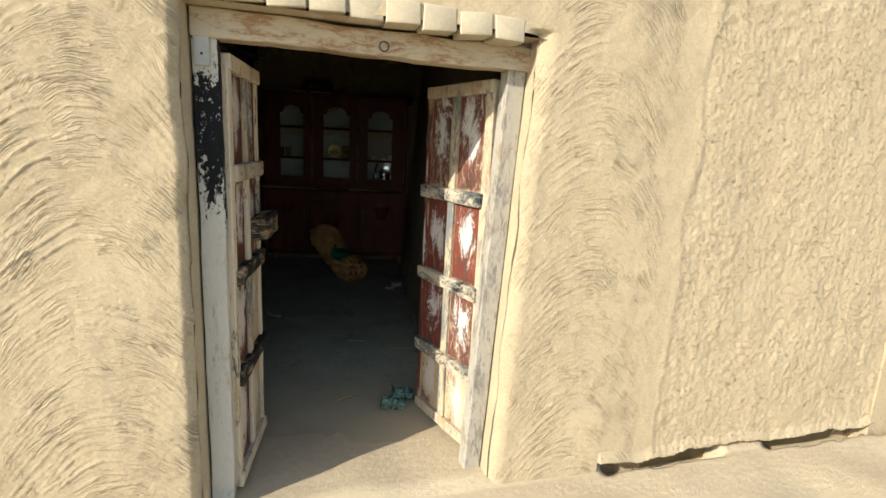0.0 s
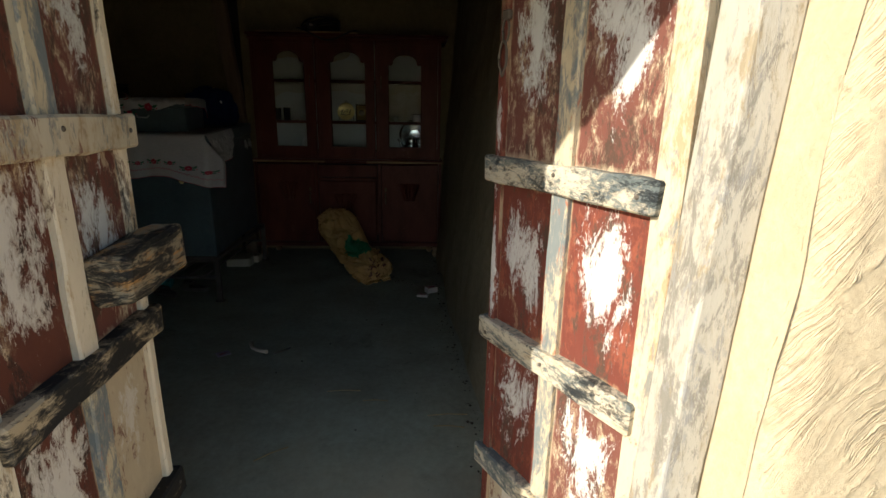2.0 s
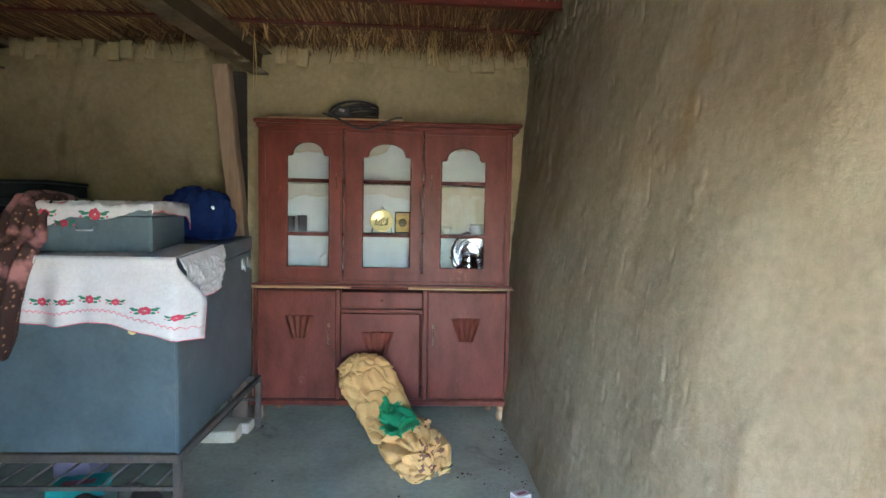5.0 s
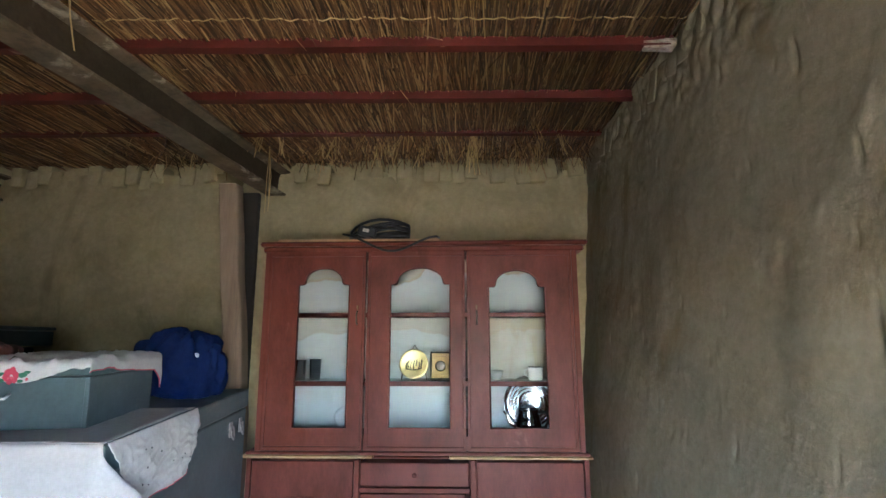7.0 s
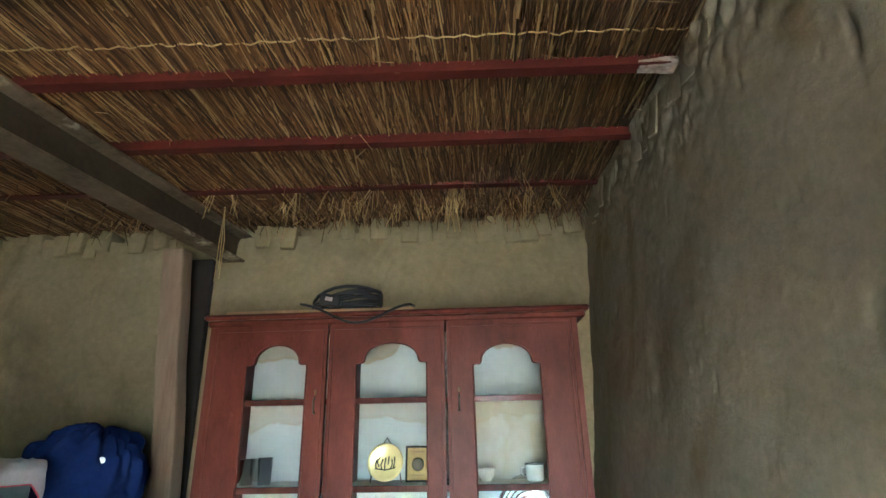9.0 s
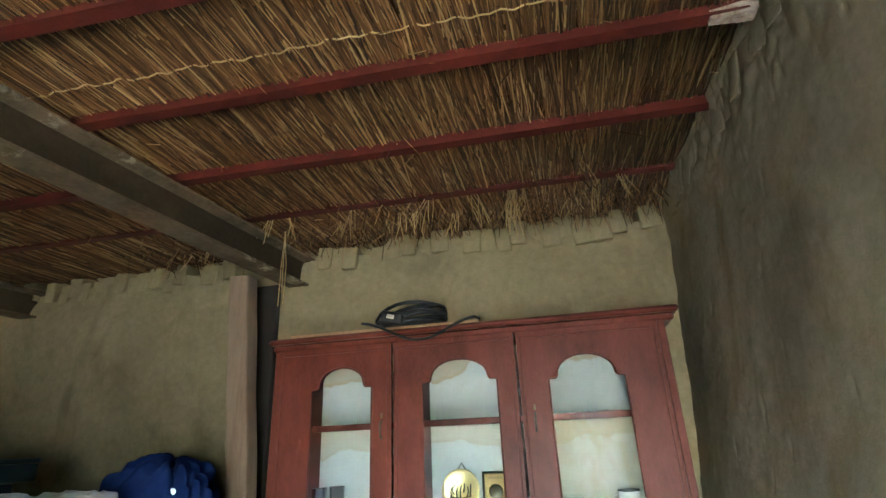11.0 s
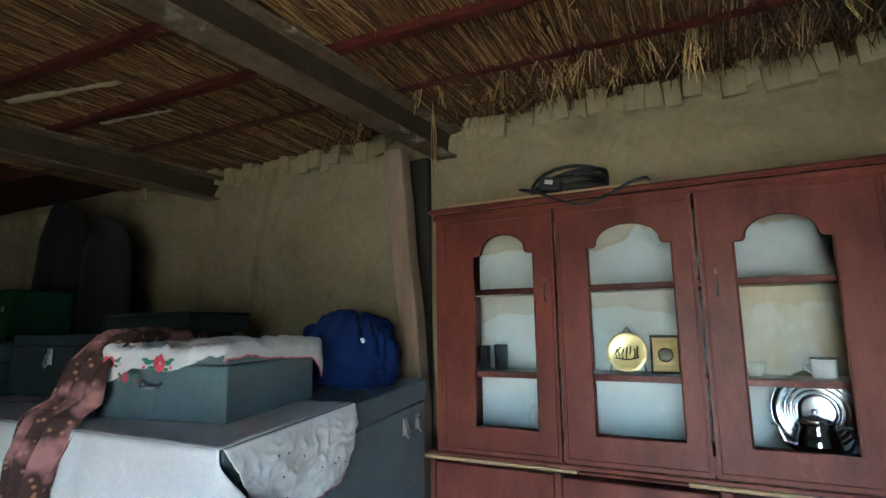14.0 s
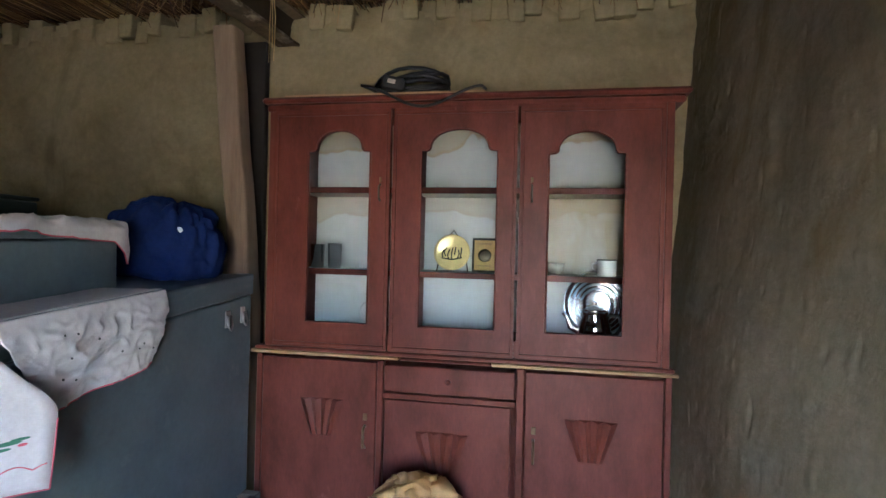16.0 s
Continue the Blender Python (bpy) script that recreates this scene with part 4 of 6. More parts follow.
def arch_door(x0, x1, z0, z1, gx0, gx1, gz0, gz1, rise):
    """A door board with a glazed opening, whose head is a bracket arch."""
    n = 18
    cx, hw = (gx0 + gx1) / 2, (gx1 - gx0) / 2
    head = [(gx0, gz1)]
    head.append((gx0 + 0.028, gz1 + 0.004))
    for k in range(n + 1):
        a = math.pi * (1 - k / n)
        head.append((cx + (hw - 0.036) * math.cos(a), gz1 + 0.012 + (rise - 0.012) * math.sin(a) ** 0.9))
    head += [(gx1 - 0.028, gz1 + 0.004), (gx1, gz1)]
    inner = [(gx0, gz0)] + head + [(gx1, gz0)]
    outer = []
    for k, (x, z) in enumerate(inner):
        if k == 0:
            outer.append((x0, z0))
        elif k == len(inner) - 1:
            outer.append((x1, z0))
        elif k == 1:
            outer.append((x0, z1))
        elif k == len(inner) - 2:
            outer.append((x1, z1))
        else:
            outer.append((x0 + (x1 - x0) * (x - gx0) / (gx1 - gx0), z1))
    bm = bmesh.new()
    for y, flip in ((0.0, False), (0.022, True)):
        a = [bm.verts.new((x, y, z)) for x, z in inner]
        b = [bm.verts.new((x, y, z)) for x, z in outer]
        m = len(a)
        for k in range(m):
            q = (a[k], a[(k + 1) % m], b[(k + 1) % m], b[k])
            bm.faces.new(q[::-1] if flip else q)
    bm.verts.ensure_lookup_table()
    m = len(inner)
    for off in (0, m):
        for k in range(m):
            j = (k + 1) % m
            bm.faces.new((bm.verts[off + k], bm.verts[off + j], bm.verts[2 * m + off + j], bm.verts[2 * m + off + k]))
    bmesh.ops.recalc_face_normals(bm, faces=bm.faces[:])
    # glazing bead
    pts = [Vector((x, -0.002, z)) for x, z in inner] + [Vector((inner[0][0], -0.002, inner[0][1]))]
    return bm, pts


def build_cabinet():
    c = thing("display_cabinet", "maroon varnished wooden showcase with arched glass doors, scuffed", "cabinet", CAB)
    p = lambda nm, bm, mt=M_MAROON, lab="", at=None, sm=False: part(nm, bm, mt, c, lab, at, sm)
    D = 0.275
    p("side_panel", box(CAB_L, CAB_L + 0.022, 0.0, D, 0.93, 1.965, 0.003))
    p("side_panel", box(CAB_R - 0.022, CAB_R, 0.0, D, 0.93, 1.965, 0.003))
    p("side_panel", box(0.325, 0.35, -0.01, D, 0.12, 0.905, 0.003))
    p("side_panel", box(2.02, 2.045, -0.01, D, 0.12, 0.905, 0.003))
    p("base_rail", box(0.3, 2.065, -0.03, D, 0.11, 0.15, 0.008), lab="moulded plinth")
    p("counter_board", box(0.305, 0.97, -0.035, D, 0.905, 0.919, 0.004, rough=0.002), M_EDGE, "bare worn ledge board")
    p("counter_board", box(0.972, 1.352, -0.03, D, 0.902, 0.917, 0.005, rough=0.003), lab="ledge board with its varnish left")
    p("counter_board", box(1.354, 2.062, -0.035, D, 0.904, 0.918, 0.004, rough=0.002), M_EDGE, "bare worn ledge board")
    p("counter_board", box(0.32, 2.05, -0.022, D, 0.918, 0.935, 0.004))
    p("cornice", box(0.335, 2.09, -0.045, D, 1.985, 2.01, 0.01), lab="moulded cornice")
    p("cornice", box(0.35, 2.07, -0.025, D, 1.955, 1.985, 0.008))
    p("back_panel", box(CAB_L + 0.022, CAB_R - 0.022, D - 0.015, D - 0.005, 0.94, 1.955, 0), M_BACKBOARD, "white backing board with brown water stains")
    p("back_panel", box(0.35, 2.02, D - 0.012, D - 0.004, 0.15, 0.9, 0))
    for z in (1.275, 1.63):
        p("shelf", box(CAB_L + 0.023, CAB_R - 0.023, 0.03, D - 0.016, z - 0.018, z, 0.002), M_BACKBOARD, "pale shelf board")
        p("shelf_edge", box(CAB_L + 0.023, CAB_R - 0.023, 0.024, 0.0295, z - 0.024, z + 0.002, 0.001), M_MAROON)
    p("shelf", box(CAB_L + 0.023, CAB_R - 0.023, 0.024, D - 0.016, 0.936, 1.005, 0.002))
    for x in (0.455, 0.992, 1.52):
        p("partition", box(x, x + 0.016, 0.032, D - 0.0165, 1.006, 1.954, 0.001))
    # upper doors
    for k, (x0, x1, g0, g1) in enumerate(((0.395, 0.912, 0.553, 0.827), (0.922, 1.438, 1.046, 1.36), (1.448, 2.0, 1.562, 1.855))):
        bm, pts = arch_door(x0, x1, 0.94, 1.955, g0, g1, 1.05, 1.775 - (0.016 if k == 2 else 0.0), 0.09)
        d = p("door", bm, M_MAROON, "glazed door with an arched head", pose(0, -0.024 + 0.002 * k, 0))
        part("bead", tube(pts, 0.0045, 6), M_MAROON, d)
        g = part("glass_pane", box(g0 - 0.012, g1 + 0.012, 0.011, 0.0135, 1.035, 1.88, 0), M_GLASS, d, "dusty glass pane")
        g.visible_shadow = False
        for zb in (0.955, 1.935):
            part("moulding", box(x0 + 0.012, x1 - 0.012, -0.007, 0.003, zb - 0.006, zb + 0.006, 0.002), M_MAROON, d)
        for xa in (x0 + 0.012, x1 - 0.018):
            part("moulding", box(xa, xa + 0.006, -0.005, 0.003, 0.963, 1.927, 0.0015), M_MAROON, d)
        if k != 1:
            hx = x1 - 0.04 if k == 0 else x0 + 0.05
            hd = tube([(hx, -0.002, 1.57), (hx, -0.022, 1.578), (hx, -0.024, 1.605), (hx, -0.022, 1.628), (hx, -0.002, 1.636)], 0.0045, 6)
            part("handle", hd, M_IRON, d, "small dark pull handle")
            part("lock_plate", box(hx - 0.005, hx + 0.005, -0.004, 0.001, 1.646, 1.668, 0.002), M_BRASS, d, "worn brass keyhole plate")
    p("face_frame", box(CAB_L, 0.393, -0.02, 0.0, 0.936, 1.955, 0.002))
    p("face_frame", box(2.002, CAB_R, -0.02, 0.0, 0.936, 1.955, 0.002))
    # lower part
    def lower_door(x0, x1, z0, z1, fan, hx, inset=0.0):
        d = p("door", box(x0, x1, -0.014 + inset, 0.006 + inset, z0, z1, 0.004), M_MAROON, "plain door with a carved fan")
        fx, fz, s = fan
        for k in range(4):
            t = -0.75 + 0.5 * k
            b = bmesh.new()
            top, bot = 0.028 * s, 0.013 * s
            xt, xb = fx + t * 0.105 * s, fx + t * 0.048 * s
            dz = 0.006 * (1 - abs(t))
            lo = [(xb - bot, 0, fz - 0.085 * s), (xb + bot, 0, fz - 0.085 * s), (xt + top, 0, fz + 0.085 * s + dz), (xt - top, 0, fz + 0.085 * s + dz)]
            vs = [b.verts.new((x, -0.014 + inset, z)) for x, y, z in lo]
            mid = [b.verts.new((xb, -0.026 + inset, fz - 0.08 * s)), b.verts.new((xt, -0.026 + inset, fz + 0.08 * s))]
            b.faces.new((vs[0], vs[1], mid[0]))
            b.faces.new((vs[1], vs[2], mid[1], mid[0]))
            b.faces.new((vs[2], vs[3], mid[1]))
            b.faces.new((vs[3], vs[0], mid[0], mid[1]))
            part("carved_rib", b, M_MAROON, d)
        if hx:
            hd = tube([(hx, -0.014, 0.53), (hx, -0.04, 0.537), (hx, -0.042, 0.575), (hx, -0.04, 0.613), (hx, -0.014, 0.62)], 0.006, 6)
            part("handle", hd, M_BRASS, d, "bronze pull handle")
            part("lock_plate", box(hx - 0.009, hx + 0.009, -0.018, -0.013, 0.642, 0.672, 0.002), M_BRASS, d, "worn brass keyhole plate")
        return d
    lower_door(0.355, 0.872, 0.16, 0.89, (0.631, 0.642, 0.92), 0.827)
    lower_door(1.49, 2.015, 0.16, 0.89, (1.747, 0.63, 0.95), 1.526)
    lower_door(0.905, 1.435, 0.16, 0.735, (1.15, 0.52, 1.05), 0, 0.012)
    p("divider", box(0.875, 0.902, -0.018, 0.02, 0.15, 0.9, 0.004))
    p("divider", box(1.455, 1.486, -0.018, 0.02, 0.15, 0.9, 0.004))
    dr = p("drawer", box(0.906, 1.45, -0.02, 0.1, 0.772, 0.885, 0.005), M_MAROON, "shallow drawer with scuffed front")
    part("knob", lathe([(0.004, 0), (0.005, 0.008), (0.011, 0.013), (0.011, 0.018), (0.006, 0.022)], 12), M_MAROON, dr, "small worn knob", pose(1.18, -0.02, 0.83, 90))
    p("rail", box(0.903, 1.454, -0.024, 0.02, 0.745, 0.768, 0.003))
    p("inner_floor", box(0.35, 2.02, 0.01, D - 0.013, 0.15, 0.158, 0))
    for x in (0.35, 0.43, 1.94, 2.0):
        y = 0.02 if x in (0.35, 2.0) else 0.22
        p("leg", lathe([(0.018, 0.0), (0.03, 0.02), (0.034, 0.05), (0.022, 0.065), (0.03, 0.075), (0.034, 0.11)], 14), M_EDGE, "turned bun foot", pose(x, y, -0.003), True)
    return c


build_cabinet()
SHELF_LOW, SHELF_MID = 1.0055, 1.2755


def tumbler(x, y, h=0.105):
    bm = lathe([(0.026, 0), (0.028, 0.002), (0.033, h), (0.0345, h + 0.001), (0.0325, h), (0.027, 0.006), (0.001, 0.006)], 28, False)
    single("steel_tumbler", bm, M_CUP, "shiny stainless steel tumbler on the cabinet shelf", "tumbler", pose(x, y, SHELF_MID), True, "tumblers in the cabinet")


tumbler(0.535, 5.79)
tumbler(0.617, 5.79, 0.11)


def build_shelf_things():
    # gold disc on a small stand
    d = thing("gold_plate", "round gold souvenir plate with dark lettering on a stand", "plate", pose(1.158, 5.80, SHELF_MID + 0.083, -8))
    part("disc", lathe([(0.001, 0), (0.066, 0.0), (0.078, 0.006), (0.08, 0.009), (0.078, 0.011), (0.064, 0.005), (0.001, 0.004)], 40), M_GOLD, d, at=pose(0, 0, 0, 90), smooth=True)
    rng = random.Random(3)
    for k in range(7):
        x, z, h = -0.04 + 0.013 * k, rng.uniform(-0.01, 0.01), rng.uniform(0.02, 0.05)
        part("lettering_bar", tube([(x, -0.0065, z - h / 2), (x + rng.uniform(-0.01, 0.01), -0.0065, z), (x + 0.004, -0.0065, z + h / 2)], 0.0028, 5), M_DARK, d)
    part("lettering_bar", tube([(-0.045, -0.0065, -0.025), (0, -0.0065, -0.032), (0.045, -0.0065, -0.022)], 0.0025, 5), M_DARK, d)
    st = tube([(-0.07, 0.02, -0.083), (-0.05, 0.022, 0.03), (0.0, 0.024, 0.105), (0.05, 0.022, 0.03), (0.07, 0.02, -0.083)], 0.003, 6)
    part("stand", st, M_IRON, d, "thin wire stand")
    # framed medal
    f = thing("framed_plaque", "small gold plaque with a round medal in a black frame", "plaque", pose(1.302, 5.80, SHELF_MID, -6))
    part("backing", box(-0.05, 0.05, 0, 0.006, 0.004, 0.146, 0), M_OLDGOLD, f, "gilt card")
    for a in ((-0.055, 0.055, 0.0, 0.009), (-0.055, 0.055, 0.141, 0.15)):
        part("frame_bar", box(a[0], a[1], -0.006, 0.008, a[2], a[3], 0.002), M_DARK, f)
    for a in (-0.055, 0.047):
        part("frame_bar", box(a, a + 0.008, -0.006, 0.008, 0.009, 0.141, 0.002), M_DARK, f)
    part("medal", lathe([(0.001, 0), (0.026, 0), (0.028, 0.003), (0.024, 0.005), (0.001, 0.004)], 24), plain("bronze", (0.12, 0.1, 0.07), 0.4, 0.5), f, "dark bronze medal", pose(0, -0.001, 0.073, 90), True)
    for z in (0.125, 0.028):
        part("lettering_bar", box(-0.03, 0.03, -0.003, -0.0005, z - 0.003, z + 0.003, 0), plain("brown_ink", (0.3, 0.2, 0.08)), f)
    # mug and a glass bowl
    m = thing("enamel_mug", "white enamel mug with a dark rim", "mug", pose(1.815, 5.80, SHELF_MID))
    part("cup", lathe([(0.03, 0), (0.038, 0.004), (0.04, 0.066), (0.038, 0.068), (0.036, 0.062), (0.034, 0.008), (0.001, 0.007)], 28, False), M_ENAMEL, m, smooth=True)
    part("rim", tube([(0.0395 * math.cos(a), 0.0395 * math.sin(a), 0.068) for a in [k * math.pi / 14 for k in range(29)]], 0.0022, 5), M_DARK, m, "dark rim")
    part("handle", tube([(-0.038, 0, 0.055), (-0.058, 0, 0.05), (-0.06, 0, 0.03), (-0.038, 0, 0.016)], 0.004, 6), M_ENAMEL, m)
    single("glass_bowl", lathe([(0.02, 0), (0.022, 0.006), (0.034, 0.02), (0.04, 0.05), (0.038, 0.05), (0.031, 0.021), (0.001, 0.008)], 24, False), plain("cloudy_glass", (0.55, 0.55, 0.5), 0.15, 0, 0.5), "small cloudy glass bowl on the shelf", "bowl", pose(1.605, 5.82, SHELF_MID), True)
    # tray and teapot
    rings = [(0.001, 0.0), (0.05, 0.0)]
    for r in (0.056, 0.074, 0.092, 0.11):
        rings += [(r, 0.001), (r + 0.004, 0.006), (r + 0.009, 0.007), (r + 0.013, 0.003)]
    rings += [(0.128, 0.006), (0.14, 0.02), (0.145, 0.022), (0.146, 0.019), (0.13, 0.001), (0.001, -0.004)]
    single("steel_tray", lathe(rings, 64, False), M_STEEL, "round stainless tray with raised rings leaning upright in the cabinet", "tray", pose(1.79, 5.868, SHELF_LOW + 0.144, 82), True)
    single("steel_saucer", lathe([(0.001, 0.0), (0.04, 0.0), (0.06, 0.008), (0.062, 0.006), (0.04, -0.003), (0.001, -0.003)], 32, False), M_ENAMEL, "pale metal saucer leaning at the back of the shelf", "saucer", pose(0.775, 5.88, SHELF_LOW + 0.06, 80), True)
    pot = thing("steel_teapot", "dark polished steel teapot with a curved spout", "teapot", pose(1.765, 5.765, SHELF_LOW) @ Matrix.Scale(1.28, 4))
    part("body", lathe([(0.035, 0), (0.048, 0.006), (0.055, 0.03), (0.05, 0.06), (0.04, 0.085), (0.045, 0.098), (0.04, 0.098), (0.036, 0.086)], 28), M_CUP, pot, smooth=True)
    part("spout", tube([(-0.045, 0, 0.03), (-0.075, 0, 0.045), (-0.085, 0, 0.075), (-0.1, 0, 0.09)], [0.013, 0.01, 0.007, 0.006], 10), M_CUP, pot, "curved spout")
    part("lid", lathe([(0.04, 0.098), (0.03, 0.108), (0.008, 0.114), (0.006, 0.12), (0.01, 0.128), (0.001, 0.132)], 24), M_CUP, pot, smooth=True)
    part("handle", tube([(0.044, 0, 0.085), (0.075, 0, 0.085), (0.085, 0, 0.055), (0.07, 0, 0.025), (0.05, 0, 0.02)], 0.006, 8), M_DARK, pot, "black handle")


build_shelf_things()


def build_cable():
    pts, rng = [], random.Random(5)
    for k in range(210):
        a = k * 2 * math.pi / 17
        r = 0.165 + 0.03 * math.sin(k * 0.37)
        pts.append((0.955 + r * math.cos(a), 5.79 + 0.07 * math.sin(a) + 0.02 * math.sin(k * 0.5), 2.035 + 0.075 * (k / 210) * (0.75 + 0.5 * math.sin(a * 0.5 + k * 0.2)) + 0.035 * max(0, math.cos(a * 0.5))))
    single("cable_coil", tube(pts, 0.0085, 6), M_CABLE, "heap of coiled black cable on top of the cabinet", "cable")
    loop = []
    for k in range(24):
        s = k / 23
        loop.append((0.79 + 0.5 * s, 5.605, 2.045 - 0.018 * s - 0.075 * math.sin(math.pi * s) ** 1.3 + (0.008 * math.sin(9 * s))))
    loop = [(0.82, 5.7, 2.05)] + loop + [(1.3, 5.66, 2.034)]
    single("cable_loop", tube(loop, 0.006, 6), M_CABLE, "black cable loop sagging over the cornice", "cable")
    single("loose_board", box(0.42, 1.3, 5.655, 5.76, 2.0105, 2.028, 0.004, rough=0.004), M_EDGE, "dusty thin board lying on the cabinet top", "board")
    pl = thing("cable_plug", "black adapter with a pale label in the coil", "plug", pose(0.9, 5.70, 2.075, 0, 12, 5))
    part("body", box(-0.05, 0.05, -0.03, 0.03, -0.025, 0.03, 0.01, segs=2), M_CABLE, pl)
    part("sticker", box(-0.022, 0.012, -0.0315, -0.0302, -0.004, 0.014, 0), M_PAPER, pl, "pale label")


build_cable()


# ---- trunks ----
T_FRONT, T_BACK, T_L, T_R, T_Z0, T_Z1 = 4.45, 5.56, -1.3, 0.405, 0.345, 1.19


def lid_rise(x, y):
    """The large trunk's lid has sprung up towards its back right corner."""
    return 0.062 * max(0.0, (y - T_FRONT) / (T_BACK - T_FRONT)) * max(0.0, min(1.0, (x - T_L) / (T_R - T_L)))


def latch(parent, m):
    part("hasp", box(-0.016, 0.016, -0.007, 0, -0.035, 0.03, 0.002), M_CHROME, parent, "chrome hasp", m)
    part("hasp_loop", tube([(-0.013, -0.01, 0.012), (-0.015, -0.016, -0.03), (0, -0.018, -0.045), (0.015, -0.016, -0.03), (0.013, -0.01, 0.012)], 0.004, 6), M_CHROME, parent, "wire loop", m)


def trunk(name, label, x0, x1, y0, y1, z0, z1, mt, lid, at=Matrix(), latches=(), taper=0.0, rise=False):
    t = thing(name, label, "trunk", at)
    b = box(x0, x1, y0, y1, z0, z1 - lid, 0.008, segs=2)
    for v in b.verts:
        if v.co.x > (x0 + x1) / 2:
            v.co.x -= taper * (v.co.y - y0) / (y1 - y0)
    if rise:
        for v in b.verts:
            if v.co.z > (z0 + z1) / 2:
                v.co.z += lid_rise(v.co.x, v.co.y)
    part("body", b, mt, t)
    b = box(x0 - 0.006, x1 + 0.006, y0 - 0.006, y1 + 0.006, z1 - lid + 0.003, z1, 0.008, segs=2)
    for v in b.verts:
        if v.co.x > (x0 + x1) / 2:
            v.co.x -= taper * (v.co.y - y0) / (y1 - y0)
    if rise:
        for v in b.verts:
            v.co.z += lid_rise(v.co.x, v.co.y)
    part("lid", b, mt, t, "overhanging lid")
    for x in (x0, x1):
        part("corner_strip", box(x - 0.012, x + 0.003 if x == x1 else x + 0.012, y0 - 0.004, y0 + 0.01, z0, z1 - lid, 0.002), mt, t)
    for m in latches:
        latch(t, m)
    return t


BIG = trunk("storage_trunk", "large teal-grey painted steel trunk on an iron stand", T_L, T_R, T_FRONT, T_BACK, T_Z0, T_Z1, M_TRUNK, 0.09, latches=[pose(T_R - 0.05, 5.37, 1.085, 0, 0, 95), pose(T_R - 0.055, 5.48, 1.09, 0, 0, 95)], taper=0.06, rise=True)
part("padlock", lathe([(0.016, -0.006), (0.018, 0.0), (0.016, 0.006)], 16), M_GOLD, BIG, "brass padlock", pose(0.225, T_FRONT - 0.014, 0.885, 90))
part("shackle", tube([(0.214, T_FRONT - 0.014, 0.895), (0.214, T_FRONT - 0.014, 0.92), (0.225, T_FRONT - 0.014, 0.93), (0.236, T_FRONT - 0.014, 0.92), (0.236, T_FRONT - 0.014, 0.895)], 0.003, 6), M_IRON, BIG)


def build_stand():
    s = thing("trunk_stand", "rusty angle-iron stand under the large trunk", "stand")
    for y in (T_FRONT + 0.005, T_BACK - 0.02):
        part("rail", box(T_L, T_R + 0.005, y - 0.016, y + 0.016, 0.305, 0.343, 0.003), M_IRON, s)
        part("lower_bar", box(T_L, T_R, y - 0.008, y + 0.008, 0.175, 0.195, 0.003), M_IRON, s)
    for x in (T_L + 0.02, T_R - 0.01):
        part("side_rail", box(x - 0.014, x + 0.014, T_FRONT + 0.024, T_BACK - 0.038, 0.31, 0.34, 0.003), M_IRON, s)
        for y in (T_FRONT + 0.01, T_BACK - 0.02):
            part("leg", box(x - 0.016, x + 0.016, y - 0.016, y + 0.016, 0.0, 0.306, 0.003), M_IRON, s)
            part("foot", box(x - 0.03, x + 0.03, y - 0.024, y + 0.024, -0.004, 0.006, 0.002), M_IRON, s)
    for k in range(14):
        x = T_L + 0.1 + k * 0.115
        part("rod", tube([(x, T_FRONT + 0.02, 0.19), (x, T_BACK - 0.02, 0.19)], 0.006, 6), M_IRON, s)


build_stand()
single("support_brick", box(0.12, 0.34, 5.3, 5.42, 0.0, 0.075, 0.008, rough=0.008), M_BRICK, "loose pale brick on the floor beside the stand", "brick", group="bricks by the stand")
single("support_brick", box(0.16, 0.37, 5.43, 5.54, 0.0, 0.07, 0.008, rough=0.008), M_BRICK, "loose pale brick on the floor beside the stand", "brick", group="bricks by the stand")


def flower_mesh():
    """A stitched bloom with leaves: red petals, pink heart, green leaves."""
    bm = bmesh.new()
    def blob(x, z, r, slot, sx=1.0, sz=1.0):
        n = 8
        ring = [bm.verts.new((x + r * sx * math.cos(2 * math.pi * k / n), -0.0022, z + r * sz * math.sin(2 * math.pi * k / n))) for k in range(n)]
        c = bm.verts.new((x, -0.004, z))
        for k in range(n):
            f = bm.faces.new((ring[k], ring[(k + 1) % n], c))
            f.material_index = slot
    for k in range(6):
        a = k * math.pi / 3 + 0.3
        blob(0.017 * math.cos(a), 0.014 * math.sin(a), 0.012, 0)
    for k in range(3):
        blob(-0.01 + 0.01 * k, -0.006, 0.006, 1)
    for sgn in (-1, 1):
        blob(sgn * 0.04, 0.006, 0.014, 2, 1.3, 0.6)
        blob(sgn * 0.055, 0.015, 0.01, 2, 1.2, 0.6)
        blob(sgn * 0.034, -0.014, 0.011, 2, 1.2, 0.6)
        blob(sgn * 0.058, -0.008, 0.006, 1)
    return mesh_of(bm, "embroidered_flower", [M_RED, M_PINKHEM, M_GREEN])


FLOWER = flower_mesh()


def stitch_flower(parent, x, z, surface, size=1.0):
    """The same bloom laid on the folds of a cloth, whose surface(x, z) gives the place of its front."""
    me = FLOWER.copy()
    for v in me.vertices:
        q = surface(x + v.co.x * size, z + v.co.z * size)
        v.co = q + Vector((0, v.co.y - 0.0015, 0))
    ob = new("embroidered_flower", me)
    ob.parent = parent


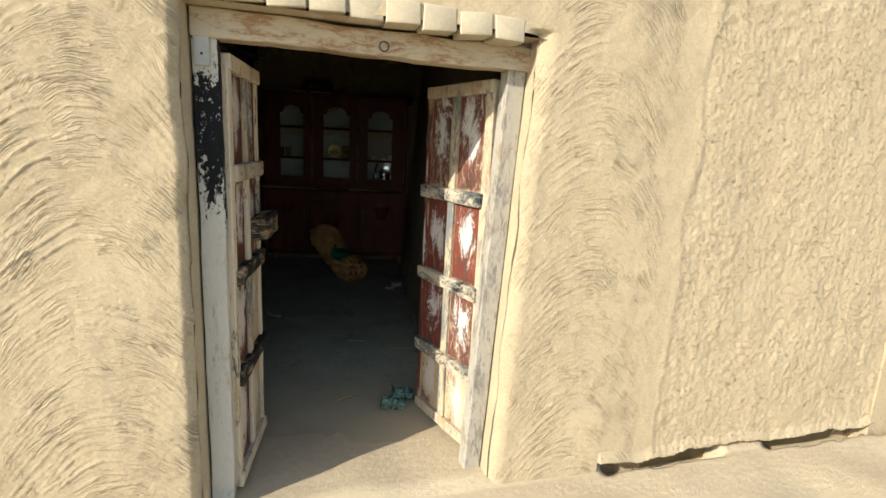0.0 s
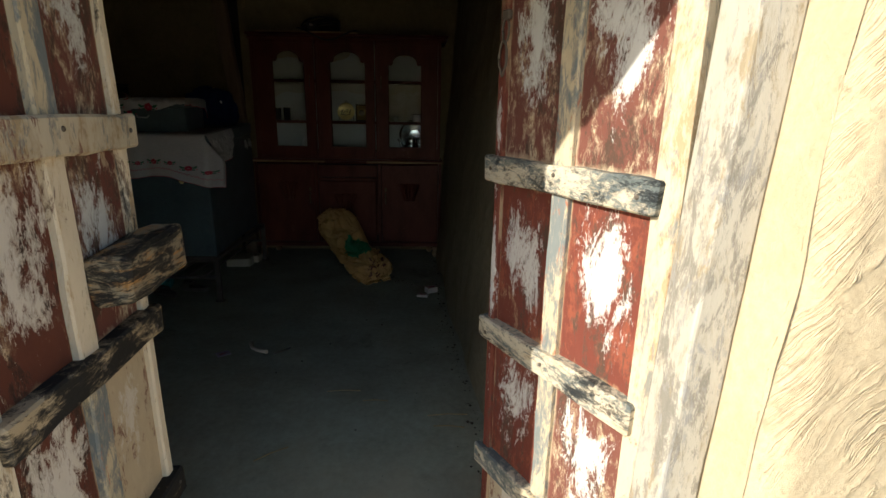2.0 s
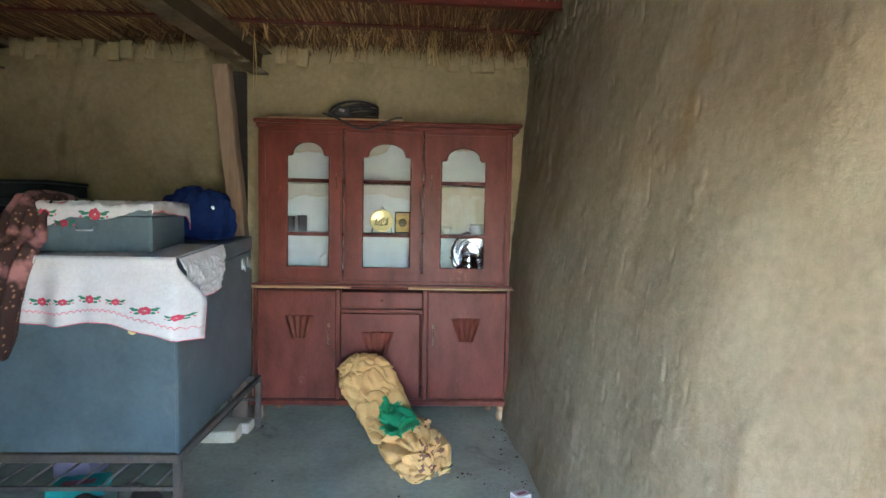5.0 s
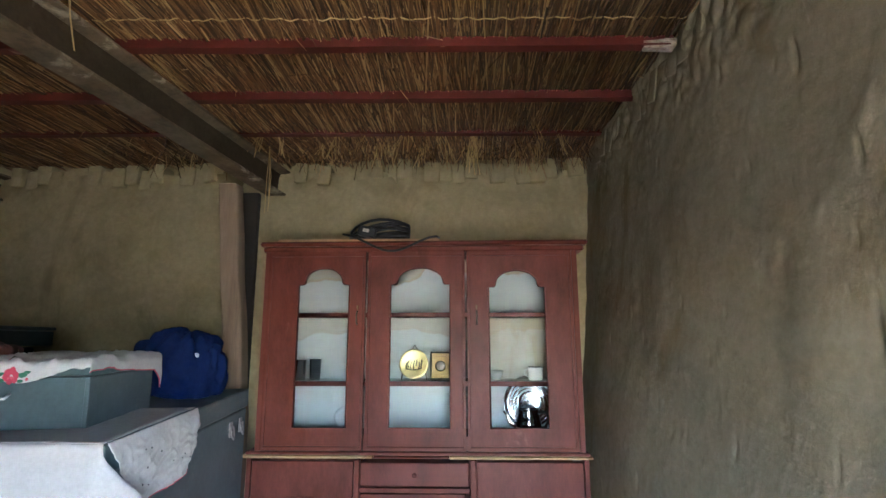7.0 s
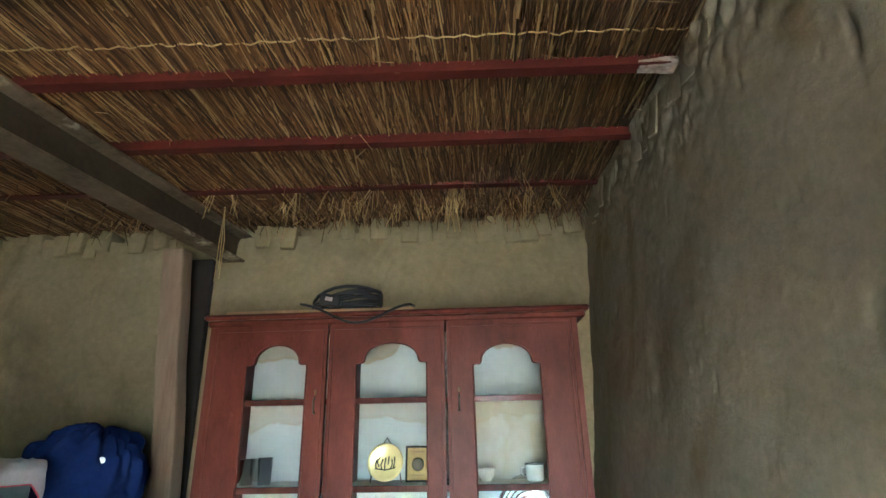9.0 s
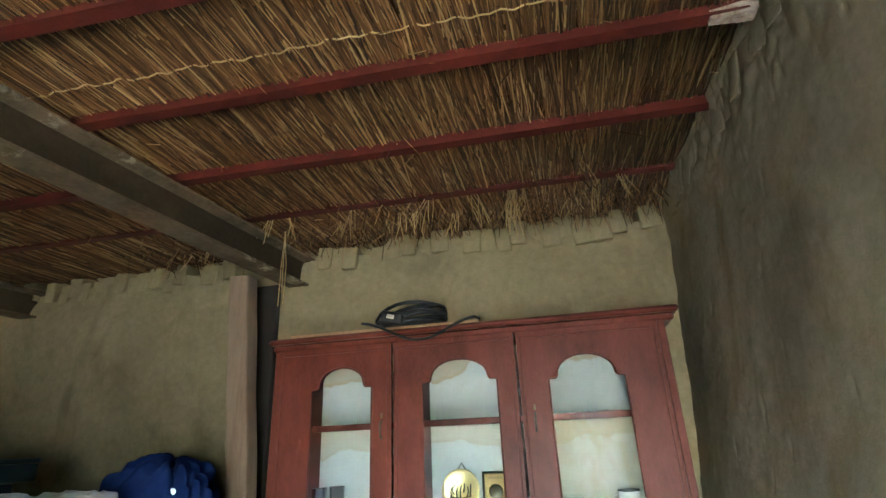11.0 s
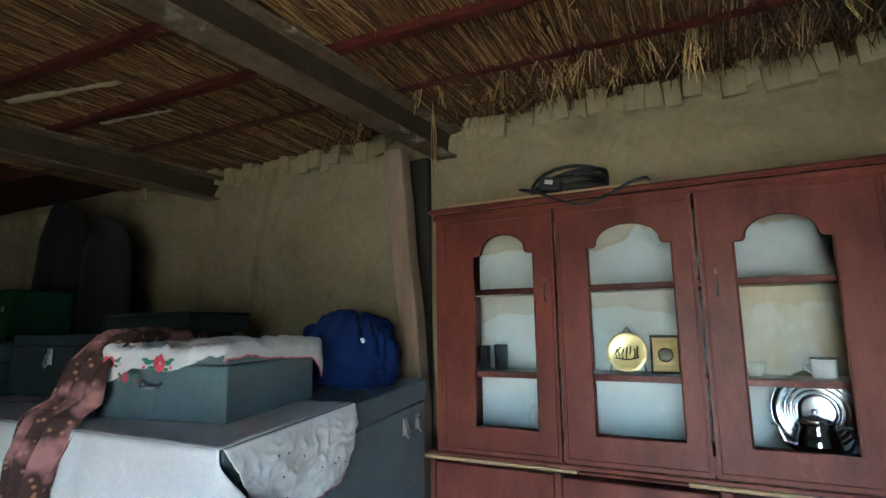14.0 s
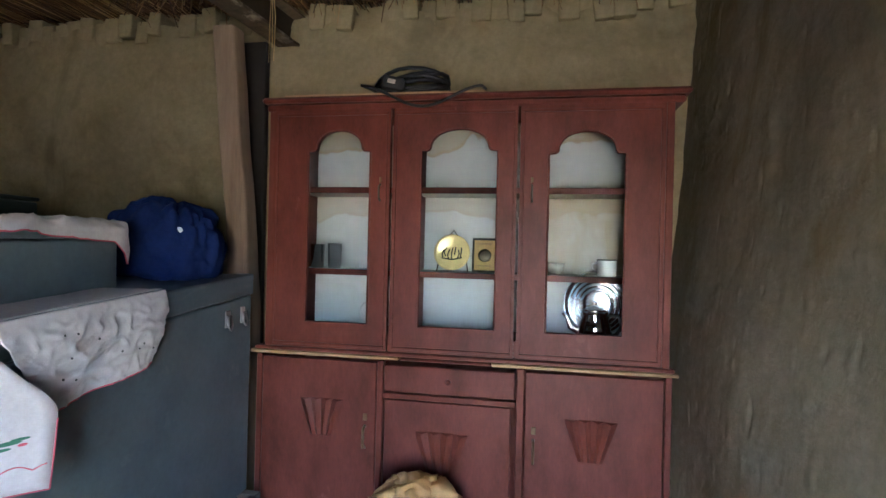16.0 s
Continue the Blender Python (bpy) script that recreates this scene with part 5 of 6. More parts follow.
def build_big_cloth():
    c = thing("embroidered_cloth", "white cotton cloth with stitched red flowers over the large trunk", "cloth")
    top = T_Z1 + 0.006
    def fold(x):
        return 0.013 * math.sin(x * 19 + 2 * noise.noise(Vector((x * 3, 0, 0)))) + 0.009 * math.sin(x * 47 + 1) + 0.016 * noise.noise(Vector((x * 11, 3, 0))) - 0.012
    def low(x):
        return 0.915 + 0.008 * math.sin(x * 17) - 0.1 * max(0.0, (x - 0.12) / 0.32) ** 1.5
    def front(a, b):
        s = min(1.0, b / 0.55)
        flare = 0.085 * (s * s * (3 - 2 * s) - 0.25 * max(0.0, b - 0.55)) * max(0.0, (a - 0.8) / 0.2) ** 1.5
        x = -1.28 + 1.69 * a
        z = top - (top - low(x)) * b
        return Vector((x + flare, T_FRONT - 0.012 - 0.016 * min(1, b * 3) + fold(x) * b + 1.3 * max(0.0, x + flare - T_R - 0.012) + 0.008 * b * math.sin(flare * 90), z))
    part("front_fall", sheet(front, 140, 22, 0.0015), M_CLOTH, c)
    def flat(a, b):
        x, y = -1.28 + 1.69 * a, T_FRONT - 0.012 + 0.55 * b
        return Vector((x - 0.03 * b * a, y, top + lid_rise(x, y) + 0.0015 + 0.005 * abs(noise.noise(Vector((x * 6, y * 6, 0))))))
    part("top_fall", sheet(flat, 60, 24, 0.0015), M_CLOTH, c)
    def side(a, b):
        y0 = T_FRONT - 0.01 + 0.13 * b
        y1 = T_FRONT + 0.538 - 0.07 * b * b
        y = y0 + (y1 - y0) * a
        drop = 0.226 - 0.018 * a + 0.003 * math.sin(a * 11)
        x = T_R + 0.014 - 0.055 * (y - T_FRONT)
        crease = 0.005 * max(0.0, 1 - 3 * abs(noise.noise(Vector((y * 8, b * 1.2, 4))))) + 0.007 * noise.noise(Vector((y * 13, b * 4, 8))) + 0.006 * max(0.0, 1 - 4 * abs(noise.noise(Vector((y * 17 + b * 3, b * 6 - y * 5, 2)))))
        return Vector((x + 0.014 * min(1, b * 3) + 0.006 * math.sin(y * 21 + b) * b + crease * min(1, b * 4), y, top + 0.001 + lid_rise(T_R, y) - drop * b))
    part("side_fall", sheet(side, 90, 40, 0.0015), M_CLOTH, c)
    hem = [side(k / 40, 1.0) for k in range(41)]
    part("hem", tube(hem, 0.0026, 5), M_PINKHEM, c, "pink stitched hem")
    def on_front(x, z):
        a = max(0.0, min(1.0, (x + 1.28) / 1.69))
        q = front(a, max(0.0, min(1.0, (top - z) / (top - low(x)))))
        return Vector((q.x, q.y, z))
    for k in range(17):
        x = -1.21 + 0.098 * k
        stitch_flower(c, x, low(x) + 0.098, on_front, 0.72 if k % 2 else 0.55)
    line = []
    for k in range(900):
        x = -1.27 + 1.677 * k / 899
        line.append(on_front(x, low(x) + 0.046 + 0.011 * abs(math.sin(x * 150))) + Vector((0, -0.0025, 0)))
    part("scallop_stitch", tube(line, 0.0016, 4), M_PINKHEM, c, "pink scalloped stitching")
    part("hem", tube([front(k / 120, 1.0) for k in range(121)] + [front(1.0, 1 - k / 12) for k in range(6)], 0.0024, 5), M_PINKHEM, c, "pink stitched hem")
    for k in range(10):
        rng = random.Random(k)
        a, b = rng.uniform(0.05, 0.95), rng.uniform(0.2, 0.8)
        q = side(a, b)
        part("sprig", lathe([(0.0032, -0.001), (0.0032, 0.001)], 6), M_DARK, c, "", pose(q.x + 0.002, q.y, q.z, 0, 90, 0))


build_big_cloth()

BOX = trunk("small_trunk", "small blue-grey painted steel trunk with a front handle", -0.52, 0.0, 0.0, 0.43, 0.0, 0.205, M_TRUNK, 0.04, pose(0.215, 4.625, T_Z1 + 0.012, 1.5, 0, 7))
part("handle", tube([(-0.31, -0.004, 0.115), (-0.305, -0.018, 0.103), (-0.24, -0.02, 0.101), (-0.235, -0.004, 0.115)], 0.005, 6), M_CHROME, BOX, "chrome carrying handle")


def build_small_cloth():
    c = thing("table_runner", "white embroidered cloth draped over the small trunk", "cloth", pose(0.215, 4.617, T_Z1 + 0.012 + 0.207, 1.5, 0, 7))
    def bend(s, r=0.022):
        """How far a cloth that runs s past an edge goes out and down."""
        if s <= 0:
            return s, 0.0
        t = min(s / r, math.pi / 2)
        return r * math.sin(t), r * (1 - math.cos(t)) + max(0.0, s - r * math.pi / 2)
    def lay(u, v):
        ox, dx = bend(u)
        oy, dy = bend(-v)
        crease = 0.014 * abs(noise.noise(Vector((u * 6, v * 6, 2)))) + 0.013 * max(0.0, 1 - 5 * abs(noise.noise(Vector((u * 9, v * 9, 5))))) + 0.005 * max(0.0, 1 - 5 * abs(noise.noise(Vector((u * 23, v * 19, 9)))))
        hang = min(1.0, (dx + dy) / 0.05)
        return Vector((ox + hang * 0.008 * math.sin(v * 34) * (dx > dy), -oy - hang * (0.008 * math.sin(u * 38 + 1) + 0.006), 0.006 - (dx * dx + dy * dy) ** 0.5 + crease * (1 - 0.6 * hang)))
    def over_front(u):
        t = max(0.0, min(1.0, (u + 0.46) / 0.46))
        return 0.028 + 0.085 * (1 - t) ** 0.7 * (0.86 + 0.2 * math.sin(t * 11 + 1.3))
    def over_side(v):
        t = max(0.0, min(1.0, v / 0.45))
        return 0.042 + 0.03 * t + 0.07 * max(0.0, (t - 0.86) / 0.14)
    def cloth(a, b):
        v = -over_front(-0.46 + 0.46 * a) + b * (0.46 + over_front(-0.46 + 0.46 * a))
        return lay(-0.46 + (0.46 + over_side(v)) * a, v)
    part("fall", sheet(cloth, 90, 80, 0.0015), M_CLOTH, c)
    part("hem", tube([cloth(1.0, k / 40) for k in range(41)], 0.0024, 5), M_PINKHEM, c, "pink stitched hem")
    for u, v, s in ((-0.42, -0.055, 0.75), (-0.34, -0.1, 0.7), (-0.37, 0.02, 0.65), (-0.22, -0.06, 0.95), (-0.27, 0.03, 0.6), (-0.44, 0.06, 0.6)):
        stitch_flower(c, u, v, lambda px, pv: lay(px, pv) + Vector((0, -0.001, 0.002)), s)


build_small_cloth()


def build_bag():
    def fn(a, b):
        th, ph = 2 * math.pi * a, math.pi * b
        x, y, z = math.sin(ph) * math.cos(th), math.sin(ph) * math.sin(th), math.cos(ph)
        x, y, z = (math.copysign(abs(k) ** 0.68, k) for k in (x, y, z))
        q = Vector((0.19 * x, 0.16 * y, 0.175 * z))
        if q.z < -0.11:
            q.z = -0.11 - 0.1 * (abs(q.z) - 0.11)
        q.x *= 1.05 - 0.5 * max(0, q.z / 0.155) ** 2 * 0.5
        return q + Vector((x, y, z)) * (0.01 * math.sin(th * 7 + 2 * ph) * math.sin(ph) ** 2 + lumpy(q, 7, 0.016) + lumpy(q, 20, 0.005) + 0.016 * max(0.0, z + 0.2) * math.sin(th * 15 + 3 * noise.noise(q * 4)) - 0.016 * max(0.0, 1 - 5 * abs(noise.noise(q * 7 + Vector((4, 1, 2))))) ** 1.5)
    bm = sheet(fn, 130, 70)
    bmesh.ops.remove_doubles(bm, verts=bm.verts[:], dist=0.0005)
    t = thing("cloth_bag", "bulging navy blue cloth bag tied at the top", "bag", pose(0.115, 5.36, T_Z1 + 0.155, 0, 6, 20))
    part("body", bm, M_BLUEBAG, t, smooth=True)
    knot = tube([(0.05 * math.cos(a) - 0.02, 0.04 * math.sin(a), 0.158 + 0.012 * math.sin(3 * a)) for a in [k * math.pi / 10 for k in range(21)]], 0.017, 8)
    part("gathered_neck", knot, M_BLUEBAG, t, "gathered neck", smooth=True)
    part("drawcord", tube([(0.15, -0.06, 0.01), (0.168, -0.075, -0.02), (0.174, -0.08, -0.05)], 0.004, 6), M_ENAMEL, t, "white cord end")
    part("button", lathe([(0.012, 0), (0.012, 0.003), (0.004, 0.005)], 12), M_ENAMEL, t, "pale button", pose(0.06, -0.125, 0.08, 90))


build_bag()


def build_scarf():
    way = [(-0.42, 5.0, 1.44), (-0.34, 4.78, 1.445), (-0.3, 4.62, 1.44), (-0.27, 4.53, 1.36), (-0.25, 4.49, 1.26), (-0.25, 4.43, 1.23), (-0.27, 4.395, 1.12), (-0.29, 4.385, 0.98), (-0.29, 4.388, 0.86), (-0.29, 4.392, 0.77)]
    wid = [0.06, 0.075, 0.085, 0.09, 0.095, 0.11, 0.105, 0.09, 0.07, 0.03]
    def fn(a, b):
        s = a * (len(way) - 1)
        k = min(int(s), len(way) - 2)
        f = s - k
        p = Vector(way[k]).lerp(Vector(way[k + 1]), f)
        w = wid[k] * (1 - f) + wid[k + 1] * f
        t = b * 2 - 1
        return p + Vector((w * t + 0.015 * math.sin(a * 9), -0.026 * math.cos(t * 11 + a * 9) - 0.02 * (1 - t * t), 0.03 * (1 - t * t) * (1 - a) + 0.014 * math.cos(t * 9 + a * 4) * (1 - a)))
    single("patterned_scarf", sheet(fn, 70, 36, 0.0015), M_SCARF, "brown and rose patterned scarf trailing over the trunks", "scarf")


build_scarf()
LEFT = trunk("padlocked_trunk", "dark green steel trunk with a padlock, standing on the large trunk", -1.29, -0.66, 4.78, 5.4, T_Z1 + 0.014, T_Z1 + 0.265, M_TRUNKD, 0.05, latches=[pose(-0.98, 4.77, T_Z1 + 0.18)])
CASE = trunk("flat_case", "flat dark grey metal case lying on the dark trunk", -1.2, -0.6, 5.1, 5.45, T_Z1 + 0.272, T_Z1 + 0.362, M_TRUNKD, 0.02)


def build_dotted_box():
    t = thing("dotted_case", "dark green case with pale dots in the gloom", "case")
    part("body", box(-2.62, -2.0, 5.05, 5.38, T_Z1 + 0.23, T_Z1 + 0.52, 0.01), plain("deep_green", (0.01, 0.032, 0.017), 0.9, 0, 0.05), t)
    for k in range(6):
        part("dot", lathe([(0.017, -0.001), (0.017, 0.001)], 12), plain("pale_dot", (0.22, 0.27, 0.22)), t, "pale dot", pose(-2.56 + 0.1 * k, 5.048, T_Z1 + 0.3 + 0.11 * (k % 2), 90))
    trunk("tall_trunk", "tall dark steel trunk standing in the dark end", -2.75, -1.325, 4.6, 5.6, 0.0, T_Z1 + 0.228, M_TRUNKD, 0.08)
    for cx, cy, width, height in ((-1.92, 5.52, 0.29, 0.77), (-2.48, 5.55, 0.36, 0.95)):
        def fn(a, b):
            th = math.pi * a
            w = width * (0.72 + 0.28 * b) * (1 if b > 0.25 else (b / 0.25) ** 0.5)
            return Vector((cx + w * math.cos(th), cy - 0.1 * math.sin(th) + 0.012 * math.sin(a * 22 + cx) * b, T_Z1 + 0.23 + height * (1 - b)))
        single("hanging_cloth", sheet(fn, 40, 20, 0.02), M_BLACKCLOTH, "black cloth bundle standing on the tall trunk", "cloth", group="black bundles in the dark end")


build_dotted_box()


# ---- things on the floor ----
def build_sack():
    way = [(1.52, 4.85, 0.03), (1.47, 4.93, 0.1), (1.38, 5.06, 0.135), (1.28, 5.2, 0.16), (1.2, 5.34, 0.24), (1.11, 5.46, 0.35), (1.05, 5.52, 0.43), (1.03, 5.55, 0.48)]
    rad = [0.09, 0.145, 0.15, 0.125, 0.14, 0.165, 0.125, 0.04]
    def fn(a, b):
        s = a * (len(way) - 1)
        k = min(int(s), len(way) - 2)
        f = s - k
        f = f * f * (3 - 2 * f)
        p = Vector(way[k]).lerp(Vector(way[k + 1]), f)
        r = rad[k] * (1 - f) + rad[k + 1] * f
        ax = (Vector(way[k + 1]) - Vector(way[k])).normalized()
        sd = ax.cross(Vector((0, 0, 1))).normalized()
        up = sd.cross(ax)
        th = 2 * math.pi * b
        q = p + r * (1.12 * math.cos(th) * sd + 0.8 * math.sin(th) * up)
        n1 = noise.noise(Vector((a * 7, math.cos(th) * 1.2, math.sin(th) * 1.2 + 3)))
        n2 = noise.noise(Vector((a * 15, math.cos(th) * 2.6, math.sin(th) * 2.6 + 7)))
        n3 = noise.noise(Vector((a * 34, math.cos(th) * 5, math.sin(th) * 5 + 11)))
        q += (q - p).normalized() * (0.016 - 0.06 * max(0.0, 1 - 5 * abs(n1)) ** 1.3 - 0.034 * max(0.0, 1 - 5 * abs(n2)) ** 1.3 + 0.012 * n2 + 0.007 * n3)
        q.z = max(q.z, 0.004)
        q.y = min(q.y, 5.625)
        return q
    bm = sheet(fn, 150, 90)
    bmesh.ops.remove_doubles(bm, verts=bm.verts[:], dist=0.0005)
    for f in bm.faces:
        c = f.calc_center_median()
        d = Vector((c.x - 1.32, (c.y - 5.08) * 0.75, (c.z - 0.32) * 0.85))
        if c.z > 0.15 and d.length + 0.03 * noise.noise(c * 18) < 0.14:
            f.material_index = 1
        elif 0.115 < c.x - 1.33 + 0.0 < 0.24 and c.z > 0.07 and noise.noise(Vector((c.x * 40, c.y * 9, c.z * 60))) > 0.25:
            f.material_index = 2
    t = thing("woven_sack", "crumpled yellow woven sack with a green print, slumped against the cabinet", "sack")
    part("body", bm, [M_SACK, M_SACKGREEN, plain("brown_print", (0.16, 0.06, 0.03))], t, smooth=True)


build_sack()


def carton(name, label, x, y, rz, sx, sy, sz, mt, rx=0):
    t = thing(name, label, "carton", pose(x, y, 0.004 + floor_z(x, y), rx, 0, rz), group="litter on the floor")
    part("body", box(-sx / 2, sx / 2, -sy / 2, sy / 2, 0, sz, 0.003, rough=0.003), mt, t)
    part("print_bar", box(-sx * 0.3, sx * 0.3, -sy * 0.25, sy * 0.1, sz, sz + 0.001, 0), plain("faded_print", (0.35, 0.1, 0.12)), t)


carton("cigarette_carton", "crumpled pale cigarette packet on the floor", 1.95, 4.66, 25, 0.085, 0.06, 0.045, M_PAPER)
carton("cigarette_carton", "flattened pale packet on the floor", 1.88, 4.56, -10, 0.08, 0.05, 0.02, M_PAPER)
carton("paper_card", "small mauve printed card on the floor", 0.735, 3.61, 35, 0.075, 0.06, 0.003, plain("mauve_card", (0.35, 0.28, 0.34)))
carton("teal_box", "flat teal and white carton under the trunk", -0.22, 4.75, 15, 0.24, 0.14, 0.055, M_TEALBOX)
carton("purple_box", "crushed mauve carton under the trunk", -0.34, 4.95, -5, 0.2, 0.14, 0.1, plain("mauve_box", (0.3, 0.26, 0.33)))
single("pale_stick", tube([(0.86, 3.72, 0.018), (0.885, 3.665, 0.016), (0.92, 3.64, 0.014), (0.985, 3.612, 0.016)], [0.014, 0.011, 0.01, 0.012], 8), M_BONE, "crooked pale stick on the cement floor", "stick")
single("twig", tube([(1.03, 3.6, 0.008), (1.06, 3.63, 0.01), (1.1, 3.68, 0.008)], 0.005, 6), M_IRON, "short dark twig on the floor", "twig")


def sandal(x, y, rz):
    t = thing("sandal", "worn brown rubber sandal on the floor by the trunk", "sandal", pose(x, y, 0.006, 0, 0, rz), group="sandals under the trunk")
    b = bmesh.new()
    n = 22
    lo, hi = [], []
    for k in range(n):
        a = 2 * math.pi * k / n
        px, py = 0.045 * math.cos(a) * (1 + 0.18 * math.sin(a)), 0.125 * math.sin(a)
        lo.append(b.verts.new((px, py, 0)))
        hi.append(b.verts.new((px * 0.97, py * 0.98, 0.022)))
    b.faces.new(lo[::-1])
    b.faces.new(hi)
    for k in range(n):
        b.faces.new((lo[k], lo[(k + 1) % n], hi[(k + 1) % n], hi[k]))
    part("sole", b, M_RUBBER, t)
    def strap(a, q):
        th = math.pi * a
        return Vector((0.046 * math.cos(th), 0.01 + 0.07 * q, 0.016 + 0.042 * math.sin(th)))
    part("strap", sheet(strap, 14, 5, 0.004), M_RUBBER, t, "broad strap")


sandal(-0.06, 4.58, 60)
sandal(0.1, 4.7, 75)
sandal(-0.7, 4.25, 80)
sandal(-0.6, 4.35, 70)

rng = random.Random(12)
for (ax, ay), (bx, by) in (((1.41, 3.187), (1.577, 3.193)), ((1.598, 3.105), (1.719, 3.103)), ((1.913, 2.986), (2.101, 2.993)), ((1.94, 2.91), (2.08, 2.9)), ((1.2, 2.7), (1.32, 2.78)), ((1.6, 2.3), (1.72, 2.36))):
    za, zb = floor_z(ax, ay) + 0.014, floor_z(bx, by) + 0.014
    single("straw", tube([(ax, ay, za), ((ax + bx) / 2, (ay + by) / 2 + 0.006, (za + zb) / 2 + 0.002), (bx, by, zb)], 0.0026, 5), M_PALESTRAW, "single pale straw lying on the floor", "straw", group="straws on the floor")


def scrap(x, y, size, seed):
    def fn(a, b):
        q = Vector(((a - 0.5) * size, (b - 0.5) * size * 0.8, 0))
        q.z = 0.02 + 0.045 * abs(noise.noise(Vector((a * 4, b * 4, seed)))) + 0.02 * noise.noise(Vector((a * 11, b * 11, seed)))
        q.x += 0.03 * noise.noise(Vector((a * 5, b * 5, seed + 3)))
        return Vector((x, y, floor_z(x, y))) + q
    single("plastic_scrap", sheet(fn, 18, 18, 0.001), plain("green_plastic", (0.16, 0.26, 0.19), 0.35), "crumpled green plastic wrapper on the dusty floor", "wrapper", group="plastic scraps by the door")


scrap(1.99, 2.36, 0.13, 1)
scrap(1.94, 2.25, 0.14, 5)

# straws
hanging_straw(0.33, 5.72, 0.42, 0.02, 3)
hanging_straw(1.5, 5.62, 0.24, -0.1, 12)
hanging_straw(1.8, 5.45, 0.14, 0.3, 3, 0.0018)
hanging_straw(0.17, 4.4, 0.2, 0.15, 2)
hanging_straw(0.95, 5.7, 0.16, 0.1, 6)
hanging_straw(1.2, 5.78, 0.14, -0.2, 6)
fringe = random.Random(21)
for k in range(16):
    hanging_straw(-0.1 + 0.14 * k + fringe.uniform(-0.05, 0.05), fringe.uniform(5.55, 5.8), fringe.uniform(0.07, 0.17), fringe.uniform(-0.5, 0.4), 5, 0.0018)


def bark_strip(a, b, width, seed):
    """A split, ragged strip of pale bark pushed up under the thatch."""
    a, b = Vector(a), Vector(b)
    side = (b - a).cross(Vector((0, 0, 1))).normalized()
    def fn(u, v):
        w = width * (0.55 + 0.45 * math.sin(math.pi * min(1, u * 1.6 + 0.15))) * (1 + 0.35 * noise.noise(Vector((u * 9, seed, v))))
        return a.lerp(b, u) + side * (w * (v - 0.5)) + Vector((0, 0, -0.008 * math.sin(math.pi * v) + 0.006 * noise.noise(Vector((u * 7, v * 3, seed)))))
    single("bark_strip", sheet(fn, 30, 6, 0.005), M_BARK, "pale split strip of bark tucked under the thatch", "strip", group="strips under the thatch")


M_BARK = two_tone("pale_bark", (0.2, 0.16, 0.1), (0.42, 0.36, 0.26), 9, 60, 0.85, 0, 0.15, 0.5, 0.004, stretch=(1, 4, 1))
bark_strip((-1.4, 4.7, ROOF_Z - 0.004), (-0.75, 4.81, ROOF_Z - 0.006), 0.055, 3)
bark_strip((-1.28, 5.045, ROOF_Z - 0.004), (-0.8, 5.1, ROOF_Z - 0.006), 0.03, 8)


def build_crumbs():
    """Fallen plaster and grit along the foot of the side wall and by the sack."""
    rng = random.Random(31)
    verts, faces = [], []
    for k in range(360):
        if k < 240:
            y = rng.uniform(2.5, 5.6)
            x = side_x(y, 0) - 0.02 - abs(rng.gauss(0, 0.045))
        elif k < 300:
            t = rng.random()
            x, y = 1.55 + 0.38 * t + rng.gauss(0, 0.02), 5.02 - 0.28 * t + rng.gauss(0, 0.03)
        else:
            x, y = rng.uniform(0.5, 2.2), rng.uniform(2.4, 5.2)
        r = rng.choice((0.002, 0.003, 0.003, 0.005, 0.009)) * rng.uniform(0.7, 1.2)
        z = floor_z(x, y) + lumpy((x, y, 0), 2.2, 0.012) + r * 0.35
        n = len(verts)
        for dx, dy, dz in ((1, 0, 0), (0, 1, 0.1), (-1, 0.1, 0), (0, -1, -0.1), (0.1, 0, 0.8), (0, 0.1, -0.8)):
            verts.append((x + r * dx * rng.uniform(0.6, 1.4), y + r * dy * rng.uniform(0.6, 1.4), z + r * dz * rng.uniform(0.6, 1.2)))
        for q in range(4):
            faces.append((n + q, n + (q + 1) % 4, n + 4))
            faces.append((n + (q + 1) % 4, n + q, n + 5))
    me = bpy.data.meshes.new("plaster_crumbs")
    me.from_pydata(verts, [], faces)
    me.materials.append(plain("dark_earth", (0.09, 0.075, 0.05), 0.95, 0, 0.05))
    tagged(new("plaster_crumbs", me), "crumbs of fallen mud plaster along the wall foot", "rubble", kind="stuff")


build_crumbs()


